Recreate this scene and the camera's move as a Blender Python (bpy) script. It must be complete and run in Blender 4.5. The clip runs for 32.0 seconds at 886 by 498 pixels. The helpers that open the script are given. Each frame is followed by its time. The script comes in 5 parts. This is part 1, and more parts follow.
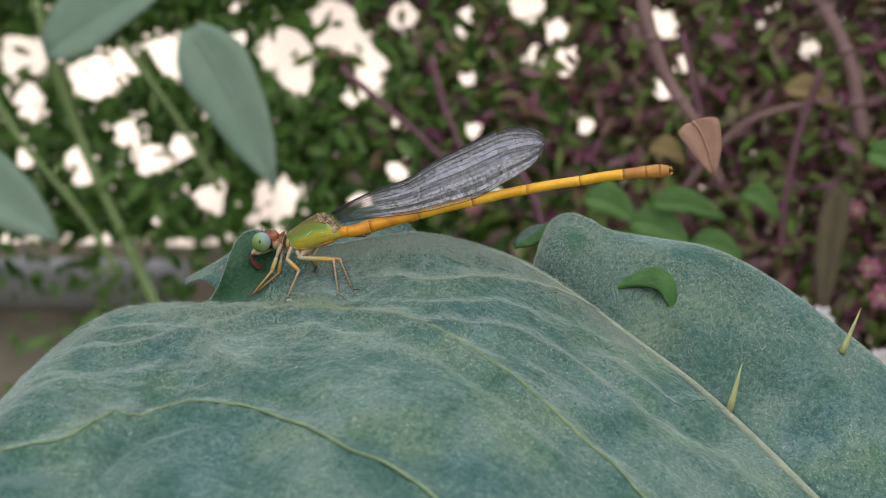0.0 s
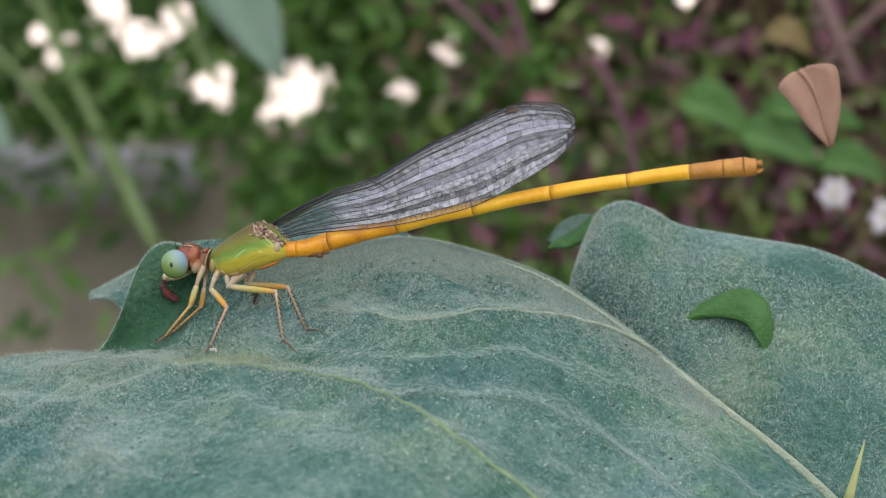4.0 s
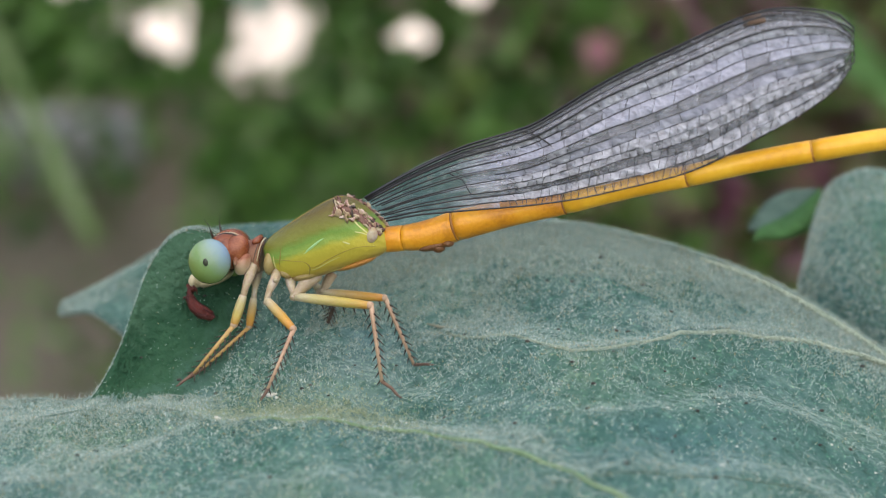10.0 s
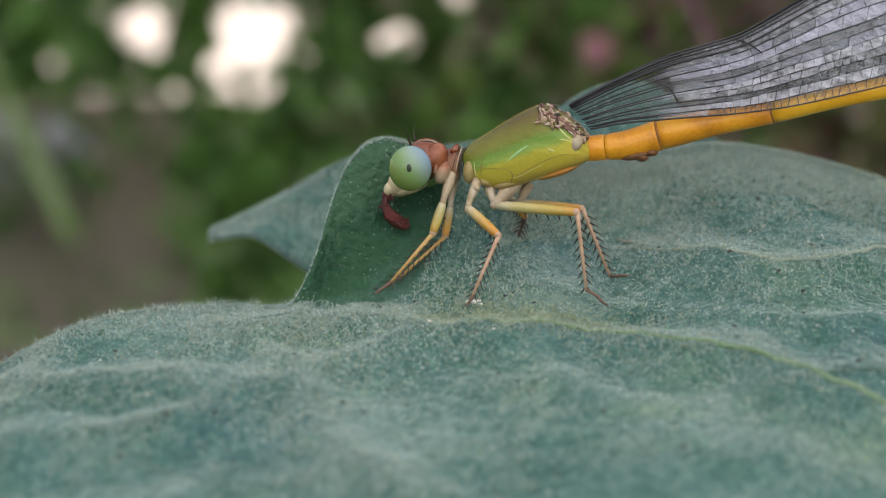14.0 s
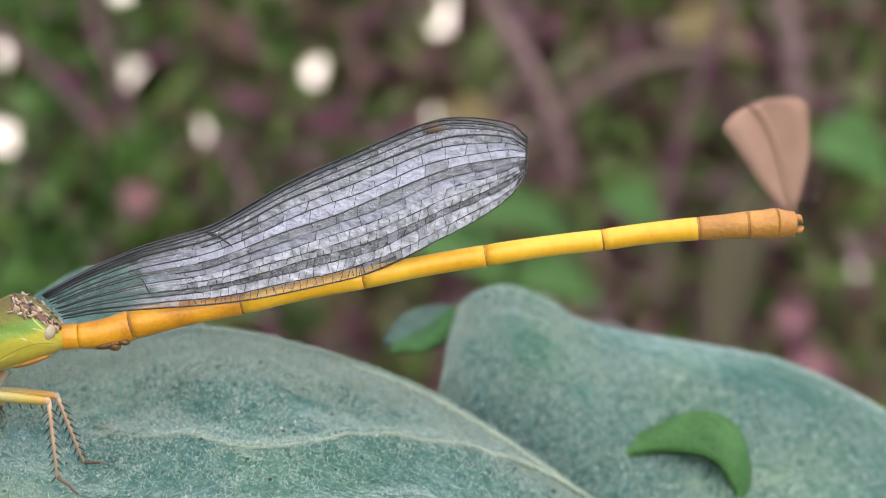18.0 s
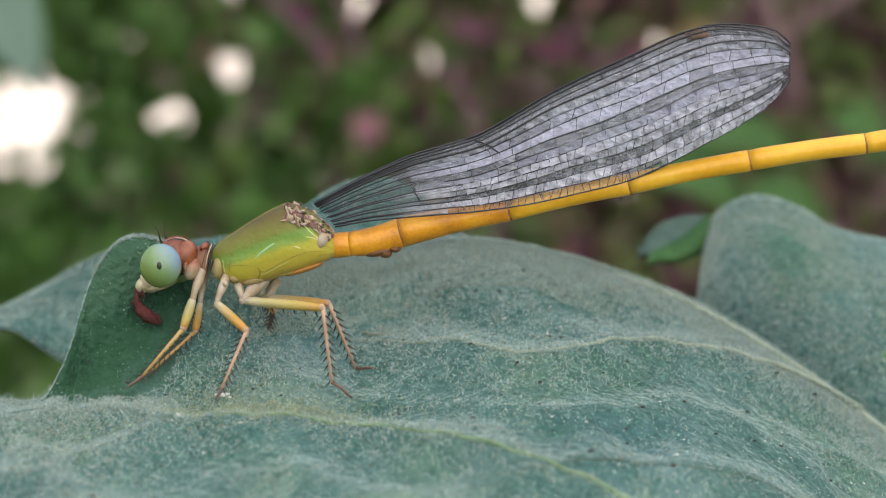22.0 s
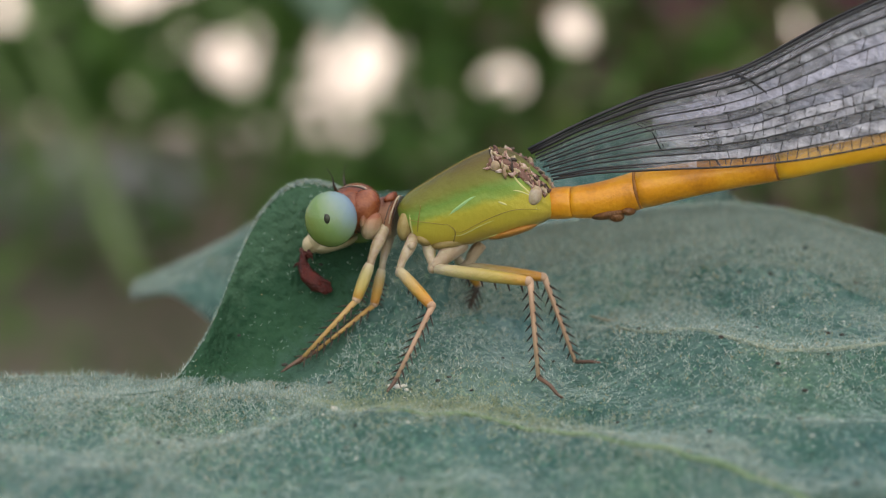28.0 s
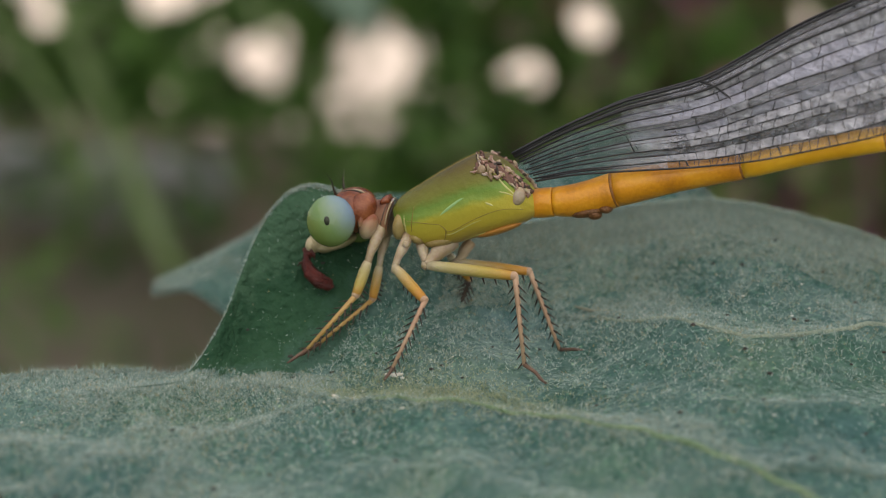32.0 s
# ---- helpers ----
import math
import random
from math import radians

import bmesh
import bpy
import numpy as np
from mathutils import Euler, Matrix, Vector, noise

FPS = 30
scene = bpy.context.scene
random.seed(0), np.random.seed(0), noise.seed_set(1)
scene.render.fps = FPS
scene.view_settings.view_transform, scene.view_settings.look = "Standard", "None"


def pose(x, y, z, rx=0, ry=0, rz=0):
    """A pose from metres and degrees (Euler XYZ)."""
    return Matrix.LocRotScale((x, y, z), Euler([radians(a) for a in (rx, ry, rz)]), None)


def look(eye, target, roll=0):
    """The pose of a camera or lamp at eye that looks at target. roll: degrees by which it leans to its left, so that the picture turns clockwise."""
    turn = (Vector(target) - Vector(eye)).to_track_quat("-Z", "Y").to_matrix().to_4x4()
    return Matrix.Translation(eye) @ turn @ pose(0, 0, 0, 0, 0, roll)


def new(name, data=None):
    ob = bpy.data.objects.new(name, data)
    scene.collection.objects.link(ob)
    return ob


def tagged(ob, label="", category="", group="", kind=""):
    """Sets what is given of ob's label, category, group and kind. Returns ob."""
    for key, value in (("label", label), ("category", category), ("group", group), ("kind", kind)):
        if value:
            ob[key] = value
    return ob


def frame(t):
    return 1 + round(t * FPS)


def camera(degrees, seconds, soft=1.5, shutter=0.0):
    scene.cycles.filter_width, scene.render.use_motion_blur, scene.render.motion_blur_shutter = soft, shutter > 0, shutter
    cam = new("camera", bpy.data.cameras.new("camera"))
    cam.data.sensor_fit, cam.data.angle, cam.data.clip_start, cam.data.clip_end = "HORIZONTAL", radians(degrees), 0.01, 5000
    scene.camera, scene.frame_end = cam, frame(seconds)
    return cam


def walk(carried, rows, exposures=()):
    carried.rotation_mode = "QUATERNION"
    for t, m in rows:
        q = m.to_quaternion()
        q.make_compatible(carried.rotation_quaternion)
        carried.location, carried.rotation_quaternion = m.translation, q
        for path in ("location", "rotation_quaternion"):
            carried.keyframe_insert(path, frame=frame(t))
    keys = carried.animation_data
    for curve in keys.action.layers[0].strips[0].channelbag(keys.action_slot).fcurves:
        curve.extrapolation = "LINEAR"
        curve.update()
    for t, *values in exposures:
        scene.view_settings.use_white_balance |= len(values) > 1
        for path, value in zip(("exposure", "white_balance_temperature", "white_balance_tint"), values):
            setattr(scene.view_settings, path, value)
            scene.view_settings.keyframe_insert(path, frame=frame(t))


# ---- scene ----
from mathutils import kdtree

cam = camera(16.0, 32.0, soft=1.0)
PATH = [
    (0, (0.07443, -0.26311, 0.03715), (0.05270, -0.16587, 0.02873), -0.28),
    (0.5, (0.07810, -0.26211, 0.04253), (0.05506, -0.16533, 0.03242), -0.83),
    (1, (0.08078, -0.26198, 0.04789), (0.05675, -0.16562, 0.03616), -1.30),
    (1.5, (0.08553, -0.26147, 0.05373), (0.06012, -0.16570, 0.04022), -1.39),
    (2, (0.08708, -0.26116, 0.05472), (0.06147, -0.16548, 0.04097), -1.13),
    (2.5, (0.08281, -0.26364, 0.05162), (0.05830, -0.16749, 0.03920), -0.74),
    (4.5, (0.05910, -0.15152, 0.04722), (0.03147, -0.05724, 0.02857), -1.28),
    (5, (0.05033, -0.14492, 0.04285), (0.02672, -0.04919, 0.02613), -0.95),
    (5.5, (0.04848, -0.13870, 0.04202), (0.02316, -0.04367, 0.02386), -1.27),
    (6, (0.04486, -0.13529, 0.03876), (0.02154, -0.03944, 0.02238), -0.59),
    (6.5, (0.04666, -0.13515, 0.04212), (0.02133, -0.04021, 0.02356), -0.97),
    (7, (0.04641, -0.13560, 0.04203), (0.02100, -0.04068, 0.02349), -0.86),
    (7.5, (0.04286, -0.12702, 0.03962), (0.01825, -0.03181, 0.02145), -0.67),
    (8, (0.03902, -0.11884, 0.03742), (0.01583, -0.02319, 0.01972), -0.66),
    (8.5, (0.03744, -0.11357, 0.03826), (0.01426, -0.01813, 0.01946), -0.85),
    (9, (0.03646, -0.11602, 0.04026), (0.01406, -0.02046, 0.02113), -0.83),
    (9.5, (0.03409, -0.11660, 0.03789), (0.01283, -0.02058, 0.01976), -0.43),
    (10, (0.03594, -0.11630, 0.03726), (0.01360, -0.02051, 0.01925), -0.47),
    (10.5, (0.03443, -0.11656, 0.03614), (0.01289, -0.02044, 0.01892), -0.30),
    (11, (0.03066, -0.11744, 0.03420), (0.01068, -0.02083, 0.01788), -0.07),
    (11.5, (0.02676, -0.11715, 0.03214), (0.00880, -0.02005, 0.01634), -0.26),
    (12, (0.02483, -0.11797, 0.03163), (0.00702, -0.02085, 0.01581), -0.18),
    (12.5, (0.02319, -0.11886, 0.03316), (0.00676, -0.02147, 0.01752), 0.50),
    (13, (0.02046, -0.12017, 0.03259), (0.00527, -0.02254, 0.01718), 0.83),
    (13.5, (0.01962, -0.11967, 0.03057), (0.00446, -0.02198, 0.01549), 0.85),
    (15.5, (0.01756, -0.12352, 0.02883), (0.00583, -0.02510, 0.01558), 1.51),
    (16, (0.02168, -0.12025, 0.02760), (0.01057, -0.02160, 0.01557), 1.77),
    (16.5, (0.02379, -0.11916, 0.02748), (0.01332, -0.02034, 0.01631), 2.22),
    (17, (0.02234, -0.12038, 0.02798), (0.01536, -0.02118, 0.01750), 2.22),
    (17.5, (0.02569, -0.11996, 0.02925), (0.01991, -0.02065, 0.01898), 2.49),
    (18, (0.02483, -0.12131, 0.03358), (0.02196, -0.02199, 0.02227), 2.11),
    (18.5, (0.02182, -0.11989, 0.03086), (0.02475, -0.02046, 0.02063), 1.81),
    (19, (0.02628, -0.12029, 0.03224), (0.02678, -0.02084, 0.02174), 1.53),
    (19.5, (0.02273, -0.12123, 0.03161), (0.02327, -0.02187, 0.02032), 1.57),
    (20, (0.02012, -0.12302, 0.03229), (0.01820, -0.02382, 0.01985), 0.96),
    (20.5, (0.02106, -0.12346, 0.03396), (0.01731, -0.02438, 0.02093), 0.74),
    (21, (0.02207, -0.12302, 0.03427), (0.01692, -0.02404, 0.02095), 0.86),
    (21.5, (0.02275, -0.12320, 0.03407), (0.01536, -0.02433, 0.02103), 0.88),
    (22, (0.02171, -0.12374, 0.03205), (0.01313, -0.02497, 0.01899), 1.11),
    (22.5, (0.02349, -0.12388, 0.03194), (0.01228, -0.02538, 0.01883), 1.76),
    (23, (0.02574, -0.12408, 0.03283), (0.00917, -0.02664, 0.01764), 2.15),
    (23.5, (0.02851, -0.12248, 0.03168), (0.00914, -0.02549, 0.01694), 2.78),
    (24, (0.02901, -0.12258, 0.03217), (0.00833, -0.02582, 0.01771), 2.83),
    (24.5, (0.02781, -0.12305, 0.03126), (0.00811, -0.02598, 0.01746), 2.83),
    (26.5, (0.02905, -0.10867, 0.02851), (0.00553, -0.01232, 0.01569), 2.21),
    (27, (0.02886, -0.10815, 0.02886), (0.00660, -0.01158, 0.01557), 1.83),
    (27.5, (0.02714, -0.10017, 0.02793), (0.00416, -0.00379, 0.01440), 1.87),
    (28, (0.02590, -0.09595, 0.02726), (0.00305, 0.00049, 0.01393), 2.55),
    (28.5, (0.02632, -0.09551, 0.02702), (0.00309, 0.00078, 0.01330), 2.14),
    (29, (0.02492, -0.09204, 0.02651), (0.00080, 0.00394, 0.01211), 1.87),
    (29.5, (0.02426, -0.08842, 0.02600), (0.00002, 0.00761, 0.01220), 2.07),
    (30, (0.02410, -0.08718, 0.02595), (0.00066, 0.00903, 0.01206), 2.00),
    (30.5, (0.02858, -0.10057, 0.02887), (0.00649, -0.00398, 0.01537), 1.59),
    (31, (0.02938, -0.10249, 0.02813), (0.00635, -0.00622, 0.01388), 1.23),
    (31.5, (0.02887, -0.10292, 0.03005), (0.00630, -0.00626, 0.01791), 1.41),
    (32, (0.02974, -0.10293, 0.02892), (0.00522, -0.00700, 0.01496), 1.52),
]
walk(cam, [(t, look(eye, target, roll)) for t, eye, target, roll in PATH], exposures=[(t, stops, warm, 10) for t, stops, warm in ((0.0, 0.49, 7400), (2.0, 0.59, 7400), (5.0, 0.86, 7000), (7.0, 0.91, 7100), (8.0, 0.86, 7100), (9.0, 1.06, 6950), (10.0, 0.91, 7000), (11.0, 0.67, 7200), (12.0, 0.42, 7300), (13.0, 0.67, 7200), (16.0, 0.47, 7300), (17.0, 0.76, 7200), (18.0, 1.22, 7050), (19.0, 1.52, 7000), (20.0, 1.22, 7050), (21.0, 1.27, 7050), (22.0, 0.86, 7100), (23.5, 0.61, 7400), (28.0, 0.56, 7500), (30.0, 0.63, 7450), (31.0, 0.54, 7450), (32.0, 0.26, 7750))])

FOCUS = new("focus_point")
FOCUS.location = (0.006, -0.0010, 0.0155)
FOCUS.empty_display_size = 0.001
cam.data.dof.use_dof = True
cam.data.dof.focus_object = FOCUS
cam.data.dof.aperture_fstop = 50.0

# ---- light ----
world = bpy.data.worlds.new("sky")
scene.world = world
world.use_nodes = True
wn = world.node_tree
sky = wn.nodes.new("ShaderNodeTexSky")
sky.sky_type, sky.sun_disc = "NISHITA", False
sky.sun_elevation, sky.sun_rotation = radians(65), radians(155)
wn.links.new(sky.outputs["Color"], wn.nodes["Background"].inputs["Color"])
wn.nodes["Background"].inputs["Strength"].default_value = 0.15
sun = new("sun", bpy.data.lights.new("sun", "SUN"))
sun.data.energy, sun.data.angle, sun.data.color = 2.0, radians(130), (1.0, 0.94, 0.85)
sun.matrix_world = look((0.2, -0.42, 1.0), (0, 0, 0))

# ---- helpers of this scene: all lengths below are centimetres ----
CM = 0.01
ORIGIN = {}


def thing(name, x, y, z, label, category, group="", kind=""):
    ob = new(name)
    ob.location = (x * CM, y * CM, z * CM)
    ob.empty_display_size = 0.005
    ORIGIN[ob.name] = Vector((x, y, z))
    return tagged(ob, label, category, group, kind)


def part(name, bm, material, parent=None, label="", smooth=True):
    me = bpy.data.meshes.new(name)
    o = ORIGIN.get(parent.name, Vector()) if parent else Vector()
    for v in bm.verts:
        v.co = (v.co - o) * CM
    bmesh.ops.recalc_face_normals(bm, faces=bm.faces)
    bm.to_mesh(me)
    bm.free()
    if smooth:
        me.shade_smooth()
    me.materials.append(material)
    ob = new(name, me)
    if parent:
        ob.parent = parent
    ORIGIN[ob.name] = o
    return tagged(ob, label) if label else ob


def raw(name, verts, faces, material, parent=None, label="", smooth=False):
    me = bpy.data.meshes.new(name)
    o = ORIGIN.get(parent.name, Vector()) if parent else Vector()
    me.from_pydata([((x - o.x) * CM, (y - o.y) * CM, (z - o.z) * CM) for x, y, z in verts], [], faces)
    if smooth:
        me.shade_smooth()
    me.materials.append(material)
    ob = new(name, me)
    if parent:
        ob.parent = parent
    ORIGIN[ob.name] = o
    return tagged(ob, label) if label else ob


def tube(bm, pts, radii, n=8, flat=1.0, cap=True):
    """A tapered tube along pts; flat squeezes it sideways."""
    pts = [Vector(p) for p in pts]
    rings = []
    for i, p in enumerate(pts):
        d = (pts[min(i + 1, len(pts) - 1)] - pts[max(i - 1, 0)]).normalized()
        side = d.cross(Vector((0, 0, 1)))
        side = side.normalized() if side.length > 1e-4 else Vector((1, 0, 0))
        over = side.cross(d).normalized()
        r = radii[i] if hasattr(radii, "__len__") else radii
        rings.append([bm.verts.new(p + side * (math.cos(a) * r * flat) + over * (math.sin(a) * r)) for a in (2 * math.pi * k / n for k in range(n))])
    for a, b in zip(rings, rings[1:]):
        for k in range(n):
            bm.faces.new((a[k], a[(k + 1) % n], b[(k + 1) % n], b[k]))
    if cap:
        bm.faces.new(rings[0][::-1])
        bm.faces.new(rings[-1])
    return bm


def ball(bm, c, r, turn=None, u=16, v=10):
    m = Matrix.Translation(c) @ (turn or Matrix()) @ Matrix.Diagonal((*r, 1))
    bmesh.ops.create_uvsphere(bm, u_segments=u, v_segments=v, radius=1, matrix=m)
    return bm


def along(ctrl, t):
    """Smooth interpolation of control rows (t, a, b, ...) at t."""
    if t <= ctrl[0][0]:
        return ctrl[0][1:]
    for i in range(len(ctrl) - 1):
        if t <= ctrl[i + 1][0]:
            a, b = ctrl[i], ctrl[i + 1]
            p, q = ctrl[max(i - 1, 0)], ctrl[min(i + 2, len(ctrl) - 1)]
            s, out = (t - a[0]) / (b[0] - a[0]), []
            for k in range(1, len(a)):
                h = b[0] - a[0]
                ma = (b[k] - p[k]) / max(b[0] - p[0], 1e-6) * h
                mb = (q[k] - a[k]) / max(q[0] - a[0], 1e-6) * h
                out.append((2 * s**3 - 3 * s**2 + 1) * a[k] + (s**3 - 2 * s**2 + s) * ma + (3 * s**2 - 2 * s**3) * b[k] + (s**3 - s**2) * mb)
            return out
    return ctrl[-1][1:]


# ---- materials ----
def material(name, stops, scale=200.0, rough=0.6, bump=0.2, bump_scale=None, fine=None, subsurface=0.0, coat=0.0, island=False, axis=None, spec=0.4, trans=0.0, metal=0.0):
    """Noise-mixed colours at two scales with a fine bump. axis: (vector, offset, span) colours the stops along a direction of the object instead."""
    m = bpy.data.materials.new(name)
    m.use_nodes = True
    nt = m.node_tree
    b = nt.nodes["Principled BSDF"]
    b.inputs["Roughness"].default_value = rough
    b.inputs["Specular IOR Level"].default_value = spec
    b.inputs["Metallic"].default_value = metal
    b.inputs["Coat Weight"].default_value = coat
    if subsurface:
        b.inputs["Subsurface Weight"].default_value = subsurface
        b.inputs["Subsurface Radius"].default_value = (0.0006, 0.0008, 0.0003)
    co = nt.nodes.new("ShaderNodeTexCoord")
    n1 = nt.nodes.new("ShaderNodeTexNoise")
    n1.inputs["Scale"].default_value, n1.inputs["Detail"].default_value = scale, 6
    nt.links.new(co.outputs["Object"], n1.inputs["Vector"])
    n2 = nt.nodes.new("ShaderNodeTexNoise")
    n2.inputs["Scale"].default_value, n2.inputs["Detail"].default_value = fine or scale * 9, 4
    nt.links.new(co.outputs["Object"], n2.inputs["Vector"])
    ramp = nt.nodes.new("ShaderNodeValToRGB")
    e = ramp.color_ramp.elements
    while len(e) < len(stops):
        e.new(0.5)
    for el, (p, c) in zip(e, stops):
        el.position, el.color = p, (*c, 1)
    mix = nt.nodes.new("ShaderNodeMath")
    mix.operation = "MULTIPLY_ADD"
    nt.links.new(n2.outputs["Fac"], mix.inputs[0])
    mix.inputs[1].default_value = 0.35
    if axis:
        direction, offset, span, wobble = axis
        dot = nt.nodes.new("ShaderNodeVectorMath")
        dot.operation = "DOT_PRODUCT"
        nt.links.new(co.outputs["Object"], dot.inputs[0])
        dot.inputs[1].default_value = Vector(direction).normalized() / (span * CM)
        add = nt.nodes.new("ShaderNodeMath")
        add.operation = "MULTIPLY_ADD"
        nt.links.new(n1.outputs["Fac"], add.inputs[0])
        add.inputs[1].default_value = wobble
        nt.links.new(dot.outputs["Value"], add.inputs[2])
        sub = nt.nodes.new("ShaderNodeMath")
        sub.operation = "ADD"
        nt.links.new(add.outputs[0], sub.inputs[0])
        sub.inputs[1].default_value = -offset / span - wobble * 0.5
        mix.inputs[1].default_value = 0.05
        nt.links.new(sub.outputs[0], mix.inputs[2])
    elif island:
        geo = nt.nodes.new("ShaderNodeNewGeometry")
        nt.links.new(geo.outputs["Random Per Island"], mix.inputs[2])
        mix.inputs[1].default_value = 0.1
    else:
        sub = nt.nodes.new("ShaderNodeMath")
        sub.operation = "ADD"
        nt.links.new(n1.outputs["Fac"], sub.inputs[0])
        sub.inputs[1].default_value = -0.175
        nt.links.new(sub.outputs[0], mix.inputs[2])
    nt.links.new(mix.outputs[0], ramp.inputs["Fac"])
    nt.links.new(ramp.outputs["Color"], b.inputs["Base Color"])
    bp = nt.nodes.new("ShaderNodeBump")
    bp.inputs["Strength"].default_value, bp.inputs["Distance"].default_value = bump, 0.0006
    if bump_scale:
        n3 = nt.nodes.new("ShaderNodeTexNoise")
        n3.inputs["Scale"].default_value, n3.inputs["Detail"].default_value = bump_scale, 5
        nt.links.new(co.outputs["Object"], n3.inputs["Vector"])
        nt.links.new(n3.outputs["Fac"], bp.inputs["Height"])
    else:
        nt.links.new(n2.outputs["Fac"], bp.inputs["Height"])
    nt.links.new(bp.outputs["Normal"], b.inputs["Normal"])
    if trans:
        tl = nt.nodes.new("ShaderNodeBsdfTranslucent")
        nt.links.new(ramp.outputs["Color"], tl.inputs["Color"])
        ms = nt.nodes.new("ShaderNodeMixShader")
        ms.inputs["Fac"].default_value = trans
        nt.links.new(b.outputs[0], ms.inputs[1])
        nt.links.new(tl.outputs[0], ms.inputs[2])
        nt.links.new(ms.outputs[0], nt.nodes["Material Output"].inputs["Surface"])
    return m


def leaf_material():
    """Downy leaf: teal blade with olive and bluish patches, a faint net of veinlets, matt grain and pores."""
    m = material("leaf_blade", [(0.22, (0.010, 0.048, 0.037)), (0.42, (0.023, 0.080, 0.066)), (0.58, (0.041, 0.106, 0.092)), (0.80, (0.100, 0.170, 0.150))], 160, 0.72, 0.30, 2600, 1900, trans=0.12, spec=0.25)
    nt = m.node_tree
    b = nt.nodes["Principled BSDF"]
    b.inputs["Sheen Weight"].default_value = 0.75
    b.inputs["Sheen Roughness"].default_value = 0.32
    b.inputs["Sheen Tint"].default_value = (0.80, 0.92, 0.84, 1)
    ramp = next(n for n in nt.nodes if n.type == "VALTORGB")
    grain = next(n for n in nt.nodes if n.type == "MATH" and n.operation == "MULTIPLY_ADD")
    grain.inputs[1].default_value = 0.60
    co = next(n for n in nt.nodes if n.type == "TEX_COORD")
    next(n for n in nt.nodes if n.type == "BUMP").inputs["Distance"].default_value = 0.0007
    lie = nt.nodes.new("ShaderNodeMapping")
    lie.inputs["Scale"].default_value = (1, 0.7, 1)
    for link in [k for k in nt.links if k.from_node == co]:
        nt.links.new(lie.outputs["Vector"], link.to_socket)
    nt.links.new(co.outputs["Object"], lie.inputs["Vector"])
    last = ramp.outputs["Color"]

    def tinted(fac, low, high, tint, strength=1.0):
        rr = nt.nodes.new("ShaderNodeMapRange")
        rr.inputs["From Min"].default_value, rr.inputs["From Max"].default_value = low, high
        rr.inputs["To Max"].default_value = strength
        nt.links.new(fac, rr.inputs["Value"])
        mx = nt.nodes.new("ShaderNodeMix")
        mx.data_type, mx.blend_type = "RGBA", "MULTIPLY"
        nt.links.new(rr.outputs[0], mx.inputs["Factor"])
        nt.links.new(last, mx.inputs[6])
        mx.inputs[7].default_value = tint
        return mx.outputs[2]

    for scale, low, high, tint in ((150, 0.52, 0.66, (1.14, 1.06, 0.88, 1)), (110, 0.52, 0.68, (0.95, 0.99, 1.13, 1)), (420, 0.57, 0.70, (0.74, 0.88, 0.80, 1)), (900, 0.55, 0.68, (1.18, 1.12, 1.08, 1)), (3600, 0.56, 0.66, (0.50, 0.66, 0.60, 1)), (4600, 0.58, 0.68, (1.9, 1.65, 1.5, 1)), (7000, 0.66, 0.72, (3.0, 2.5, 1.9, 1))):
        n = nt.nodes.new("ShaderNodeTexNoise")
        n.inputs["Scale"].default_value, n.inputs["Detail"].default_value = scale, 5 if scale < 1000 else 2
        shift = nt.nodes.new("ShaderNodeMapping")
        shift.inputs["Location"].default_value = (scale * 0.01, 0.3, 0.7)
        nt.links.new(lie.outputs["Vector"], shift.inputs["Vector"])
        nt.links.new(shift.outputs["Vector"], n.inputs["Vector"])
        last = tinted(n.outputs["Fac"], low, high, tint)
    bend = nt.nodes.new("ShaderNodeTexNoise")
    bend.inputs["Scale"].default_value, bend.inputs["Detail"].default_value = 500, 3
    nt.links.new(lie.outputs["Vector"], bend.inputs["Vector"])
    warp = nt.nodes.new("ShaderNodeVectorMath")
    warp.operation = "MULTIPLY_ADD"
    nt.links.new(bend.outputs["Color"], warp.inputs[0])
    warp.inputs[1].default_value = (0.0016, 0.0016, 0.0016)
    nt.links.new(lie.outputs["Vector"], warp.inputs[2])
    net = nt.nodes.new("ShaderNodeTexVoronoi")
    net.feature = "DISTANCE_TO_EDGE"
    net.inputs["Scale"].default_value = 620
    nt.links.new(warp.outputs[0], net.inputs["Vector"])
    last = tinted(net.outputs["Distance"], 0.12, 0.0, (1.4, 1.28, 1.2, 1), 0.25)
    nt.links.new(last, b.inputs["Base Color"])
    nt.links.new(last, next(n for n in nt.nodes if n.type == "BSDF_TRANSLUCENT").inputs["Color"])
    return m


LEAF = leaf_material()
VEIN = material("leaf_vein", [(0.3, (0.16, 0.265, 0.135)), (0.7, (0.28, 0.38, 0.21))], 700, 0.65, 0.8)
FAINT = material("faint_vein", [(0.3, (0.075, 0.145, 0.115)), (0.7, (0.13, 0.21, 0.165))], 1500, 0.7, 0.8)
MIDRIB = material("leaf_midrib", [(0.3, (0.24, 0.30, 0.225)), (0.7, (0.36, 0.41, 0.315))], 700, 0.7, 0.8)
FUZZ = material("leaf_hair", [(0.15, (0.15, 0.25, 0.22)), (0.5, (0.27, 0.37, 0.335)), (0.80, (0.43, 0.51, 0.46)), (0.96, (0.64, 0.68, 0.62)), (0.985, (0.46, 0.40, 0.25)), (0.995, (0.40, 0.31, 0.15))], 100, 0.7, 0, island=True)
